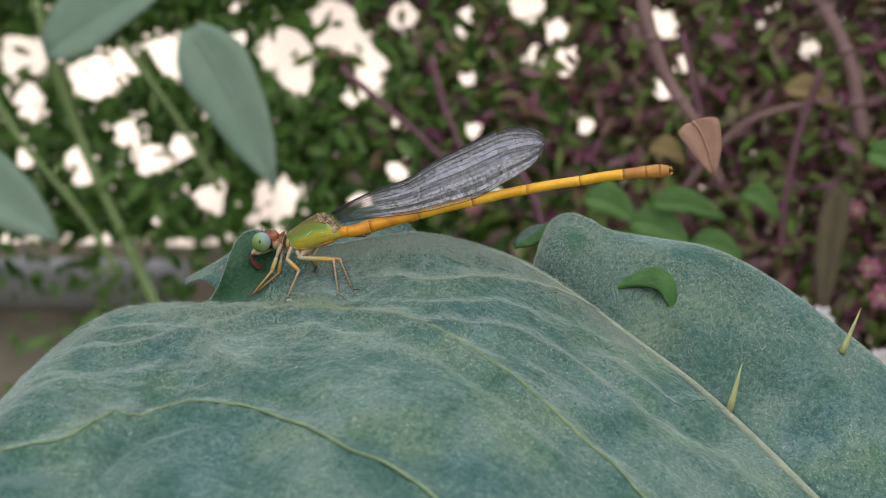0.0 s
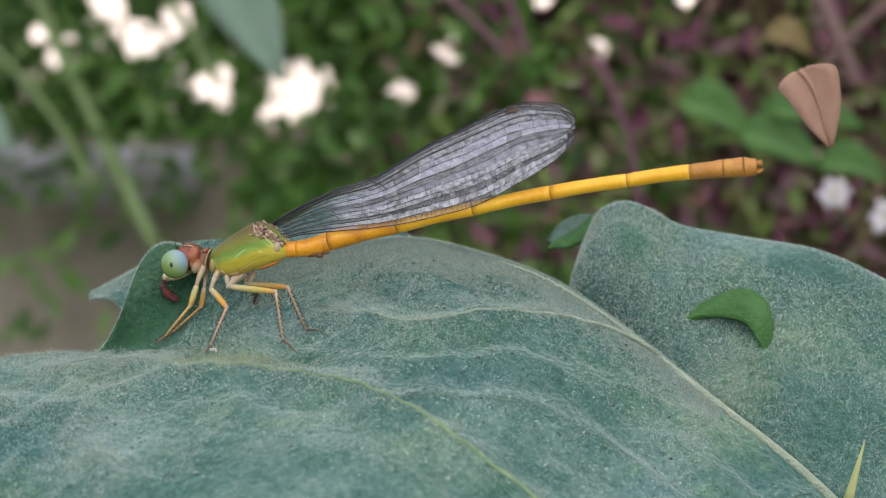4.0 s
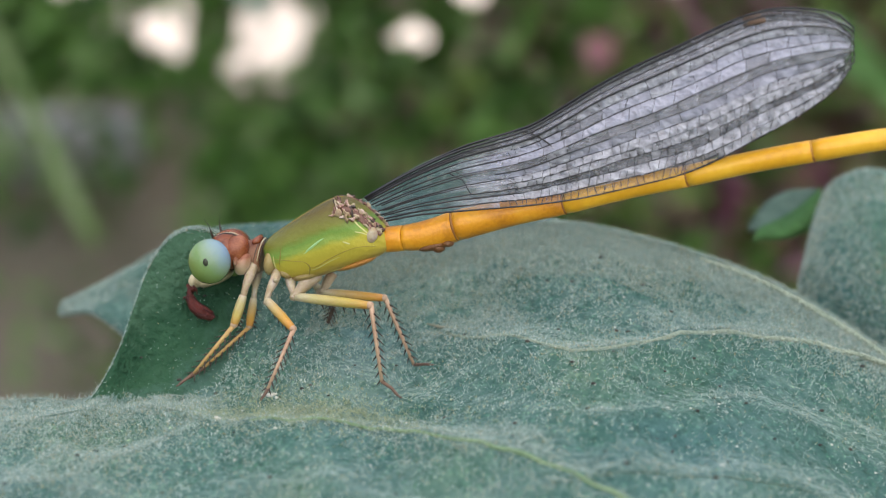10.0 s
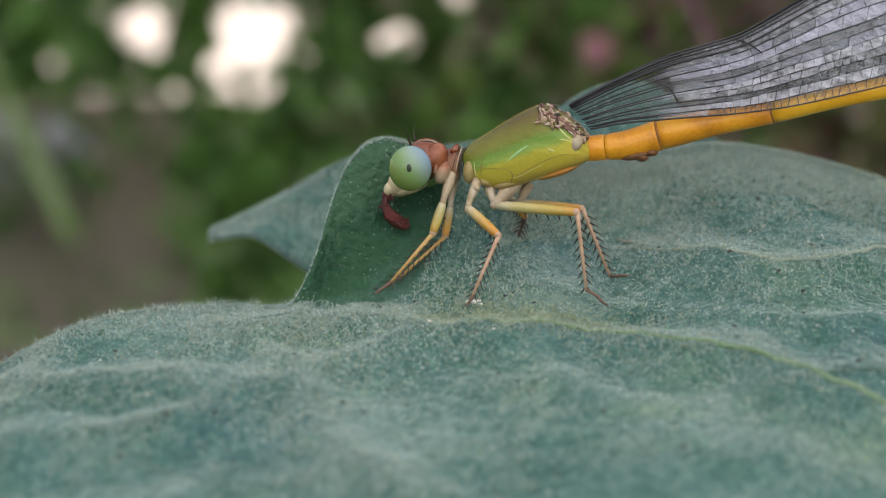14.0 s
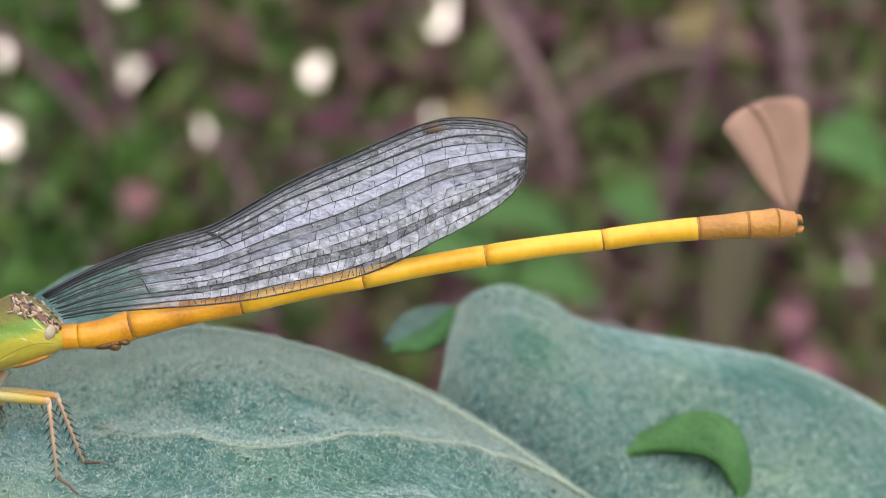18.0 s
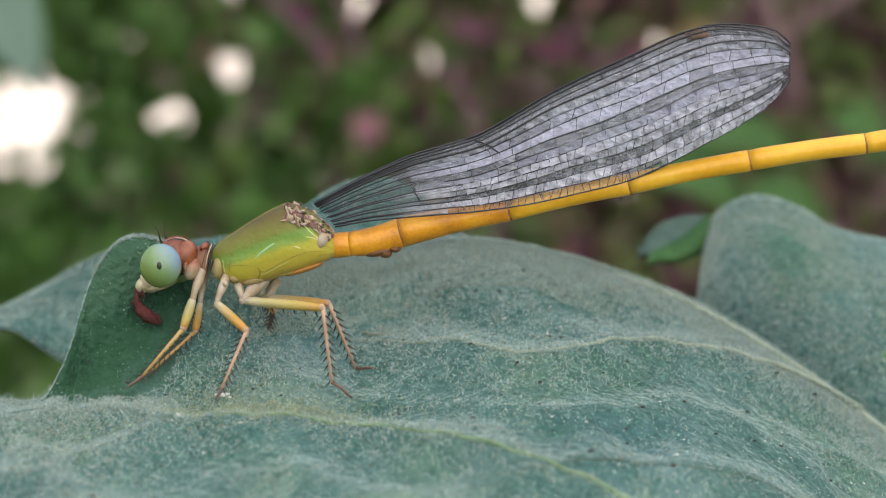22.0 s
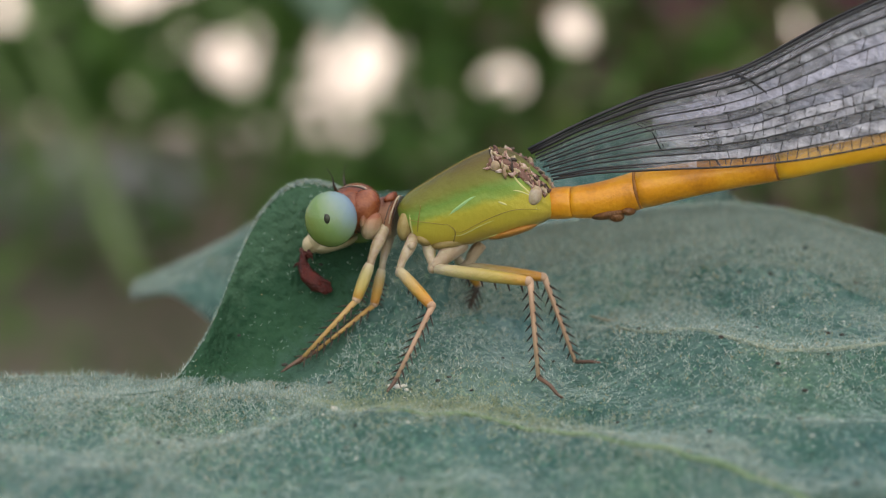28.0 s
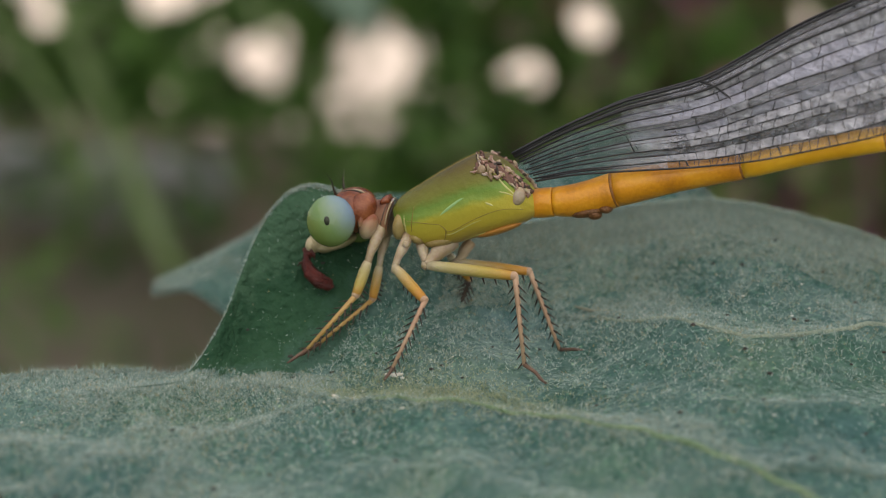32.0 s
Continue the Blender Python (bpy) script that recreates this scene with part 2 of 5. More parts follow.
OLIVEHAIR = material("olive_hair", [(0.2, (0.17, 0.23, 0.13)), (0.6, (0.28, 0.335, 0.20)), (0.95, (0.42, 0.43, 0.27))], 100, 0.7, 0, island=True)
THORN = material("thorn", [(0.3, (0.30, 0.33, 0.12)), (0.7, (0.45, 0.45, 0.22))], 300, 0.45, 0.1)
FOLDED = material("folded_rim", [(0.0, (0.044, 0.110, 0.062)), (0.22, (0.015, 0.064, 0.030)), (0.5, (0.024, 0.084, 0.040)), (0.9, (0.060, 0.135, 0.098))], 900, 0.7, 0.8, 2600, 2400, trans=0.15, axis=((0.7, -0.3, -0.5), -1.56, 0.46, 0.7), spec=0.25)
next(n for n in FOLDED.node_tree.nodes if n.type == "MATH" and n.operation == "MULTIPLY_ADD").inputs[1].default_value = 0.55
CURL = material("leaf_fold", [(0.3, (0.026, 0.10, 0.018)), (0.7, (0.062, 0.18, 0.042))], 500, 0.55, 0.5, trans=0.25)
DUST = material("pale_grit", [(0.3, (0.55, 0.52, 0.45)), (0.7, (0.8, 0.77, 0.7))], 900, 0.8, 0.3)
GRIT = material("dark_grit", [(0.3, (0.02, 0.02, 0.02)), (0.7, (0.06, 0.05, 0.04))], 900, 0.8, 0.3)

EYE = material("compound_eye", [(0.1, (0.14, 0.20, 0.045)), (0.42, (0.15, 0.24, 0.085)), (0.64, (0.17, 0.25, 0.165)), (0.90, (0.155, 0.235, 0.32))], 1300, 0.22, 0.08, 6000, axis=((0.8, 0, 0.6), -0.10, 0.17, 0.25))
PUPIL = material("eye_spot", [(0.3, (0.01, 0.012, 0.01)), (0.7, (0.03, 0.035, 0.02))], 500, 0.3, 0)
HEAD = material("head_brown", [(0.25, (0.08, 0.02, 0.010)), (0.5, (0.20, 0.055, 0.022)), (0.8, (0.33, 0.12, 0.05))], 1200, 0.27, 0.12)
CREAM = material("pale_cuticle", [(0.22, (0.24, 0.15, 0.08)), (0.45, (0.34, 0.26, 0.17)), (0.75, (0.46, 0.40, 0.30))], 1100, 0.36, 0.12, subsurface=0.4)
FRONT = material("front_plate", [(0.25, (0.20, 0.13, 0.045)), (0.5, (0.27, 0.20, 0.07)), (0.8, (0.32, 0.26, 0.12))], 900, 0.42, 0.15)
PALELINE = material("pale_suture", [(0.3, (0.40, 0.38, 0.11)), (0.7, (0.48, 0.46, 0.20))], 900, 0.4, 0.1)
STRIPE = material("pale_green_stripe", [(0.3, (0.19, 0.36, 0.12)), (0.7, (0.27, 0.43, 0.19))], 900, 0.4, 0.1)
BULGE = material("dark_bulge", [(0.3, (0.05, 0.02, 0.008)), (0.7, (0.20, 0.08, 0.02))], 1200, 0.45, 0.3)
CHEEK = material("cheek_tan", [(0.0, (0.44, 0.36, 0.26)), (0.6, (0.38, 0.28, 0.18)), (0.92, (0.33, 0.17, 0.10)), (1.0, (0.25, 0.09, 0.05))], 1300, 0.42, 0.2, subsurface=0.2, axis=((-0.15, 0, 1), 0.43, 0.11, 0.35))
FACE = material("face_pale", [(0.3, (0.36, 0.30, 0.15)), (0.7, (0.52, 0.43, 0.28))], 700, 0.45, 0.15)
NECK = material("neck_tan", [(0.0, (0.42, 0.33, 0.23)), (0.35, (0.36, 0.25, 0.15)), (0.7, (0.26, 0.13, 0.07)), (1.0, (0.15, 0.055, 0.03))], 1500, 0.42, 0.3, axis=((0, 0, 1), 0.36, 0.18, 0.45))
THORAX = material("thorax_green", [(0.0, (0.36, 0.23, 0.08)), (0.08, (0.36, 0.26, 0.05)), (0.20, (0.40, 0.32, 0.04)), (0.45, (0.37, 0.33, 0.04)), (0.53, (0.19, 0.27, 0.045)), (0.62, (0.13, 0.23, 0.04)), (0.70, (0.15, 0.155, 0.022)), (0.92, (0.095, 0.07, 0.014))], 420, 0.42, 0.12, axis=((-0.36, 0, 0.93), 0.39, 0.27, 0.40), spec=0.28)
ORANGE = material("abdomen_orange", [(0.2, (0.36, 0.13, 0.008)), (0.45, (0.58, 0.23, 0.010)), (0.8, (0.74, 0.36, 0.025))], 700, 0.36, 0.10, coat=0.15)
YELLOW = material("abdomen_yellow", [(0.2, (0.52, 0.22, 0.010)), (0.45, (0.64, 0.31, 0.012)), (0.8, (0.74, 0.41, 0.03))], 420, 0.34, 0.06, coat=0.15)
RUST = material("abdomen_rust", [(0.25, (0.26, 0.10, 0.015)), (0.75, (0.46, 0.21, 0.04))], 600, 0.42, 0.15)
RING = material("joint_ring", [(0.3, (0.20, 0.075, 0.015)), (0.7, (0.34, 0.14, 0.025))], 700, 0.45, 0.3)
SEAM = material("thorax_seam", [(0.3, (0.16, 0.12, 0.02)), (0.7, (0.26, 0.19, 0.035))], 700, 0.45, 0.2)
LEGORANGE = material("leg_orange", [(0.3, (0.36, 0.20, 0.055)), (0.7, (0.50, 0.33, 0.13))], 500, 0.4, 0.1)
TIBIA = material("tibia_tan", [(0.3, (0.36, 0.22, 0.14)), (0.7, (0.52, 0.36, 0.24))], 500, 0.45, 0.1)
DARK = material("dark_chitin", [(0.3, (0.02, 0.014, 0.01)), (0.7, (0.07, 0.045, 0.03))], 500, 0.45, 0.1)
PREY = material("prey_red", [(0.3, (0.035, 0.006, 0.005)), (0.7, (0.13, 0.018, 0.012))], 1600, 0.3, 0.5)
HINGE = material("wing_hinge", [(0.3, (0.06, 0.025, 0.02)), (0.7, (0.20, 0.10, 0.07))], 900, 0.5, 0.3)
SCLERITE = material("wing_joint", [(0.3, (0.16, 0.06, 0.05)), (0.5, (0.40, 0.24, 0.19)), (0.72, (0.58, 0.46, 0.40))], 3000, 0.4, 0.4)
WINGVEIN = material("wing_vein", [(0.3, (0.012, 0.012, 0.014)), (0.7, (0.035, 0.033, 0.035))], 500, 0.4, 0)
FOOT = material("foot_brown", [(0.3, (0.07, 0.04, 0.03)), (0.7, (0.16, 0.09, 0.06))], 500, 0.45, 0.1)
SHRED = material("dry_shred", [(0.3, (0.20, 0.20, 0.14)), (0.7, (0.32, 0.31, 0.24))], 600, 0.7, 0.3)
STIGMA = material("wing_spot", [(0.3, (0.10, 0.06, 0.04)), (0.7, (0.20, 0.12, 0.08))], 500, 0.4, 0)


def membrane_material(name, low, high, blue, cover):
    m = bpy.data.materials.new(name)
    m.use_nodes = True
    nt = m.node_tree
    b = nt.nodes["Principled BSDF"]
    b.inputs["Roughness"].default_value = 0.22
    b.inputs["Specular IOR Level"].default_value = 0.8
    co = nt.nodes.new("ShaderNodeTexCoord")
    n = nt.nodes.new("ShaderNodeTexNoise")
    n.inputs["Scale"].default_value, n.inputs["Detail"].default_value = 3600, 5
    mp = nt.nodes.new("ShaderNodeMapping")
    mp.inputs["Rotation"].default_value = (0, radians(17), 0)
    mp.inputs["Scale"].default_value = (0.8, 1, 1)
    nt.links.new(co.outputs["Object"], mp.inputs["Vector"])
    nt.links.new(mp.outputs["Vector"], n.inputs["Vector"])
    bp = nt.nodes.new("ShaderNodeBump")
    bp.inputs["Strength"].default_value, bp.inputs["Distance"].default_value = 1.0, 0.0004
    nt.links.new(n.outputs["Fac"], bp.inputs["Height"])
    nt.links.new(bp.outputs["Normal"], b.inputs["Normal"])
    geo = nt.nodes.new("ShaderNodeNewGeometry")
    add = nt.nodes.new("ShaderNodeMath")
    add.operation = "MULTIPLY_ADD"
    nt.links.new(n.outputs["Fac"], add.inputs[0])
    add.inputs[1].default_value = 1.6
    half = nt.nodes.new("ShaderNodeMath")
    half.operation = "MULTIPLY_ADD"
    nt.links.new(geo.outputs["Random Per Island"], half.inputs[0])
    half.inputs[1].default_value, half.inputs[2].default_value = 0.20, -0.31
    nt.links.new(half.outputs[0], add.inputs[2])
    ramp = nt.nodes.new("ShaderNodeValToRGB")
    for el, (p, c) in zip(ramp.color_ramp.elements, ((0.25, low), (0.95, high))):
        el.position, el.color = min(p, 1), (c * 0.96, c * 0.96, min(1, c * blue), 1)
    nt.links.new(add.outputs[0], ramp.inputs["Fac"])
    nt.links.new(ramp.outputs["Color"], b.inputs["Base Color"])
    sep = nt.nodes.new("ShaderNodeSeparateXYZ")
    nt.links.new(co.outputs["Object"], sep.inputs[0])
    rr = nt.nodes.new("ShaderNodeMapRange")
    rr.inputs["From Min"].default_value, rr.inputs["From Max"].default_value = 0.0048, 0.0084
    rr.inputs["To Min"].default_value, rr.inputs["To Max"].default_value = 0.03, cover
    nt.links.new(sep.outputs["X"], rr.inputs["Value"])
    tr = nt.nodes.new("ShaderNodeBsdfTransparent")
    tr.inputs["Color"].default_value = (0.93, 0.93, 0.94, 1)
    ms = nt.nodes.new("ShaderNodeMixShader")
    nt.links.new(rr.outputs[0], ms.inputs["Fac"])
    nt.links.new(tr.outputs[0], ms.inputs[1])
    nt.links.new(b.outputs[0], ms.inputs[2])
    nt.links.new(ms.outputs[0], nt.nodes["Material Output"].inputs["Surface"])
    return m


# Lavender and silver tones paint the sheen of pleats and cells into the skin.
SKINS = [membrane_material("smoky_membrane", 0.24, 0.58, 1.06, 0.40), membrane_material("lavender_sheen_membrane", 0.48, 0.82, 1.14, 0.46), membrane_material("silver_sheen_membrane", 0.30, 0.95, 1.06, 0.48), membrane_material("wing_base_membrane", 0.30, 0.46, 0.98, 0.22), membrane_material("clear_membrane", 0.45, 0.8, 1.0, 0.10)]

GREENS = material("green_foliage", [(0.0, (0.02, 0.06, 0.010)), (0.35, (0.06, 0.15, 0.022)), (0.7, (0.11, 0.23, 0.042)), (1.0, (0.20, 0.30, 0.12))], 60, 0.55, 0.2, island=True, trans=0.45)
PURPLES = material("purple_foliage", [(0.0, (0.09, 0.045, 0.04)), (0.2, (0.21, 0.06, 0.12)), (0.4, (0.22, 0.15, 0.09)), (0.6, (0.12, 0.22, 0.04)), (0.8, (0.20, 0.28, 0.08)), (1.0, (0.30, 0.16, 0.20))], 60, 0.55, 0.2, island=True, trans=0.45)
PALELEAF = material("pale_leaf", [(0.3, (0.28, 0.42, 0.32)), (0.7, (0.38, 0.51, 0.41))], 60, 0.6, 0.3, trans=0.6)
STEM = material("green_stem", [(0.3, (0.11, 0.17, 0.06)), (0.7, (0.16, 0.23, 0.09))], 80, 0.55, 0.3)
PINKSTEM = material("pink_stem", [(0.3, (0.10, 0.055, 0.055)), (0.7, (0.18, 0.11, 0.10))], 80, 0.55, 0.3)
DRY = material("dry_leaf", [(0.3, (0.32, 0.17, 0.12)), (0.7, (0.43, 0.26, 0.19))], 80, 0.7, 0.3, trans=0.3)
OLIVE = material("olive_leaf", [(0.3, (0.05, 0.04, 0.022)), (0.7, (0.09, 0.075, 0.04))], 80, 0.7, 0.3)
PURPLESTEM = material("purple_stem", [(0.3, (0.085, 0.032, 0.048)), (0.7, (0.14, 0.06, 0.08))], 80, 0.5, 0.3)
TAN = material("tan_leaf", [(0.3, (0.22, 0.16, 0.06)), (0.7, (0.34, 0.26, 0.12))], 80, 0.6, 0.3, trans=0.4)
BRIGHT = material("bright_leaf", [(0.3, (0.045, 0.125, 0.02)), (0.7, (0.085, 0.20, 0.045))], 80, 0.5, 0.3, trans=0.3)
PETAL = material("flower_petal", [(0.3, (0.44, 0.40, 0.43)), (0.7, (0.58, 0.55, 0.57))], 80, 0.6, 0.2)
PINK = material("pink_flower", [(0.3, (0.20, 0.06, 0.09)), (0.7, (0.30, 0.12, 0.16))], 80, 0.6, 0.2)
PIPE = material("grey_pipe", [(0.3, (0.22, 0.22, 0.23)), (0.7, (0.33, 0.325, 0.335))], 30, 0.5, 0.2)
SOIL = material("soil", [(0.3, (0.13, 0.115, 0.10)), (0.7, (0.22, 0.195, 0.17))], 12, 0.9, 0.5)
BANK = material("earth_bank", [(0.3, (0.14, 0.12, 0.09)), (0.7, (0.24, 0.205, 0.155))], 25, 0.9, 0.5)
# Emissive sheet standing in for bright daylight; noise varies its strength in patches.
GLOW = bpy.data.materials.new("glowing_backdrop")
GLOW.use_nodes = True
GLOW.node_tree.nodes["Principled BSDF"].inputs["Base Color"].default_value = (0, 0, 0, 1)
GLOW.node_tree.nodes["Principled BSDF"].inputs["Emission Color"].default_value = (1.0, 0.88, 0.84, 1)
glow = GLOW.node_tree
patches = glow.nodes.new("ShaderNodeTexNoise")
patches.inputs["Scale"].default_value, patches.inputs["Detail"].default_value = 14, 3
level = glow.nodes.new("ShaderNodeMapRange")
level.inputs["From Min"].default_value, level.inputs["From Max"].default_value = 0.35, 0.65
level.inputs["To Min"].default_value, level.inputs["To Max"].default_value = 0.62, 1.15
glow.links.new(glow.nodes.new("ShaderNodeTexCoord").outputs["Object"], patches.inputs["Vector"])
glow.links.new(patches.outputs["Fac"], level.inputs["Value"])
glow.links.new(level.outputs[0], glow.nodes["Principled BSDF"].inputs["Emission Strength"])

# ---- ground and distance ----
bm = bmesh.new()
bmesh.ops.create_grid(bm, x_segments=40, y_segments=40, size=5000, matrix=Matrix.Translation((0, 0, -32)))
for v in bm.verts:
    v.co.z += 1.5 * noise.noise(v.co * 0.01)
tagged(part("ground", bm, SOIL), "bare grey-brown soil under the plants", "ground", kind="structure")
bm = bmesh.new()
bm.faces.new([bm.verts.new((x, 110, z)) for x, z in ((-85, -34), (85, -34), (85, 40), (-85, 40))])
tagged(part("backdrop", bm, GLOW), "glowing sheet standing in for blown-out daylight beyond the shrubs", "backdrop", kind="structure")

# ---- the big leaf ----
# the crest of the near half: x, y, height of the crest, height of the shelf before it, width of the rise between them
CREST = [
    (-3.0, -2.2, -1.35, -1.35, 0.5), (-2.4, -1.6, -0.4, -0.4, 0.5), (-2.03, -1.2, 0.14, 0.14, 0.5), (-1.8, -1.0, 0.46, 0.46, 0.5), (-1.5, -0.85, 0.74, 0.74, 0.4),
    (-1.18, -0.7, 0.92, 0.92, 0.3), (-0.95, -0.58, 0.965, 0.965, 0.2), (-0.62, -0.45, 0.98, 0.98, 0.15), (-0.425, -0.40, 0.985, 0.985, 0.12),
    (-0.38, -0.27, 1.09, 1.0, 0.12), (-0.352, -0.16, 1.215, 1.01, 0.12), (-0.335, -0.08, 1.325, 1.015, 0.13), (-0.30, 0.0, 1.45, 1.03, 0.14), (-0.25, 0.05, 1.528, 1.05, 0.16), (-0.20, 0.09, 1.566, 1.065, 0.17), (-0.13, 0.12, 1.572, 1.08, 0.17), (0.0, 0.15, 1.53, 1.115, 0.18),
    (0.15, 0.25, 1.45, 1.155, 0.2), (0.4, 0.5, 1.40, 1.225, 0.25), (0.8, 0.8, 1.458, 1.285, 0.3), (1.15, 0.9, 1.487, 1.36, 0.35), (1.6, 0.9, 1.412, 1.335, 0.4),
    (2.05, 0.9, 1.265, 1.225, 0.4), (2.5, 0.8, 1.03, 1.0, 0.4), (3.05, 0.67, 0.665, 0.635, 0.4), (3.77, 0.5, 0.175, 0.145, 0.4), (4.8, 0.0, -0.66, -0.69, 0.4), (6.2, -0.8, -1.9, -1.9, 0.4),
]


def blade(x, d):
    """The near half's surface, d in front of the crest at x (d below 0 rolls over its back)."""
    yc, zc, zs, w = along(CREST, x)
    slope = 0.23 * d + 0.03 * max(d - 0.8, 0) ** 2 if d > 0 else 0
    z = zs - slope + (zc - zs) * math.exp(-((max(d, 0) / w) ** 1.5))
    lift = min(1.0, max(d, 0) / 0.35)
    p = Vector((x * 1.6, (yc - d) * 1.6, 0.3))
    z += lift * (0.05 * noise.noise(p) + 0.022 * noise.noise(p * 3.1) + 0.010 * noise.noise(p * 8))
    return Vector((x, yc - d, z))


def shelf(x, y):
    return blade(x, along(CREST, x)[0] - y)


RIDGES = []


def quilt(p, d):
    """Height of the soft ridges that carry the veins, above the hollows between them."""
    away = min(0.6, TREE.find((p.x, p.y, 0))[2])
    return min(1, d / 0.3) * (0.036 * math.exp(-((away / 0.08) ** 2)) - 0.034 * math.exp(-(((away - 0.27) / 0.13) ** 2)))


LEAFTHING = thing("eggplant_leaf", 1.0, 0.0, 0.0, "large downy grey-green lobed leaf with pale veins and thorns", "leaf")


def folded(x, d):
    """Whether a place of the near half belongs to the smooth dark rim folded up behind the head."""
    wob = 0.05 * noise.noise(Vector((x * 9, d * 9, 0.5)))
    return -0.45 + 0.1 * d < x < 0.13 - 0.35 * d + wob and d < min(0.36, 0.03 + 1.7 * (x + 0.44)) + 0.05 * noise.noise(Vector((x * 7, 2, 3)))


def near_blade():
    xs = [-3.0 + 0.05 * i for i in range(47)] + [-0.68 + 0.02 * i for i in range(56)] + [0.46 + 0.05 * i for i in range(116)]
    ds = [0.0, 0.02, 0.045, 0.07, 0.1, 0.13, 0.17, 0.21, 0.26, 0.31] + [0.31 + 0.05 * i for i in range(1, 60)] + [3.3 + 0.15 * i for i in range(1, 22)]
    n = len(ds) + 1
    verts = []
    for x in xs:
        col = [blade(x, d) for d in ds]
        verts += [tuple(col[0] + Vector((0, 0.03, -0.02)))] + [tuple(p + Vector((0, 0, quilt(p, d)))) for p, d in zip(col, ds)]
    under = len(verts)
    verts += [(x, y + 0.02, z - 0.022) for x, y, z in verts]
    main, rim = [], []
    for i in range(len(xs) - 1):
        for k in range(n - 1):
            a = i * n + k
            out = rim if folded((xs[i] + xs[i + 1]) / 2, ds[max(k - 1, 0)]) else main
            out.append((a, a + 1, a + n + 1, a + n))
            out.append((under + a, under + a + n, under + a + n + 1, under + a + 1))
            if k == 0:
                out.append((a, a + n, under + a + n, under + a))
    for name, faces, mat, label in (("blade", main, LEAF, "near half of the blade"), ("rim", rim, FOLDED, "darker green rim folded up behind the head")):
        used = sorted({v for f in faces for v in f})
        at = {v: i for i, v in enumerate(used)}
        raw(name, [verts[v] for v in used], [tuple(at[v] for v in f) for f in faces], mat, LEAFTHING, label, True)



def ruled(name, low, high, steps, rows, bulge, mat, parent, label, ripple=0.03):
    """A curved sheet with thickness between two curves of control rows (t, x, y, z)."""
    verts, faces, n = [], [], rows + 1
    for i in range(steps + 1):
        s = i / steps
        a, b = Vector(along(low, s)), Vector(along(high, s))
        for k in range(n):
            f = k / rows
            p = a.lerp(b, f) + Vector(bulge) * math.sin(math.pi * f) + Vector((0, 0.4, 1)) * ripple * (noise.noise(Vector((s * 5, f * 4, 1.7))) + 0.4 * noise.noise(Vector((s * 14, f * 11, 4.1)))) * min(1, 6 * (1 - f), 6 * f + 0.2)
            verts.append(tuple(p))
    m = len(verts)
    verts += [(x, y + 0.02, z - 0.015) for x, y, z in verts]
    for i in range(steps):
        for k in range(rows):
            a = i * n + k
            faces.append((a, a + 1, a + n + 1, a + n))
            faces.append((m + a, m + a + n, m + a + n + 1, m + a + 1))
        a, c = i * n, i * n + rows
        faces += [(a, a + n, m + a + n, m + a), (c, m + c, m + c + n, c + n)]
    for k in range(rows):
        a, c = k, steps * n + k
        faces += [(a, m + a, m + a + 1, a + 1), (c, c + 1, m + c + 1, m + c)]
    return raw(name, verts, faces, mat, parent, label, True)


# the far half, beyond the midrib
FAR_LOW = [(0, 2.08, 1.2, 0.9), (0.1, 2.25, 1.15, 0.9), (0.3, 2.8, 0.85, 0.75), (0.5, 3.4, 0.62, 0.42), (0.7, 4.1, 0.36, -0.08), (0.85, 4.9, -0.02, -0.72), (1, 6.4, -0.8, -2.0)]
FAR_HIGH = [(0, 2.12, 1.65, 1.30), (0.04, 2.14, 1.68, 1.47), (0.10, 2.21, 1.7, 1.58), (0.15, 2.36, 1.7, 1.635), (0.21, 2.55, 1.7, 1.58), (0.27, 2.72, 1.7, 1.49), (0.36, 3.14, 1.72, 1.42), (0.47, 3.65, 1.75, 1.33), (0.6, 4.2, 1.75, 1.06), (0.75, 4.9, 1.72, 0.56), (0.88, 5.6, 1.7, 0.0), (1, 6.8, 1.6, -0.9)]
ruled("blade", FAR_LOW, FAR_HIGH, 70, 24, (0, -0.12, 0.10), LEAF, LEAFTHING, "far half of the blade beyond the midrib")
# the lobe behind the insect, with a pointed tip
BACK_HIGH = [(0, -1.08, 1.05, 1.015), (0.12, -0.80, 1.0, 1.185), (0.25, -0.5, 0.95, 1.365), (0.35, -0.3, 0.92, 1.43), (0.5, 0.07, 0.95, 1.47), (0.62, 0.32, 1.05, 1.55), (0.72, 0.53, 1.15, 1.685), (0.80, 0.70, 1.2, 1.72), (0.86, 0.84, 1.2, 1.69), (0.93, 0.98, 1.15, 1.57), (1, 1.15, 1.05, 1.45)]
BACK_LOW = [(0, -1.08, 1.05, 1.0), (0.12, -0.84, 0.8, 1.06), (0.25, -0.66, 0.7, 0.99), (0.35, -0.5, 0.6, 0.95), (0.5, 0.0, 0.55, 1.0), (0.75, 0.5, 0.8, 1.2), (1, 1.1, 1.0, 1.35)]
ruled("lobe", BACK_LOW, BACK_HIGH, 50, 16, (0, 0.05, 0.03), LEAF, LEAFTHING, "pointed lobe of the blade behind the insect")


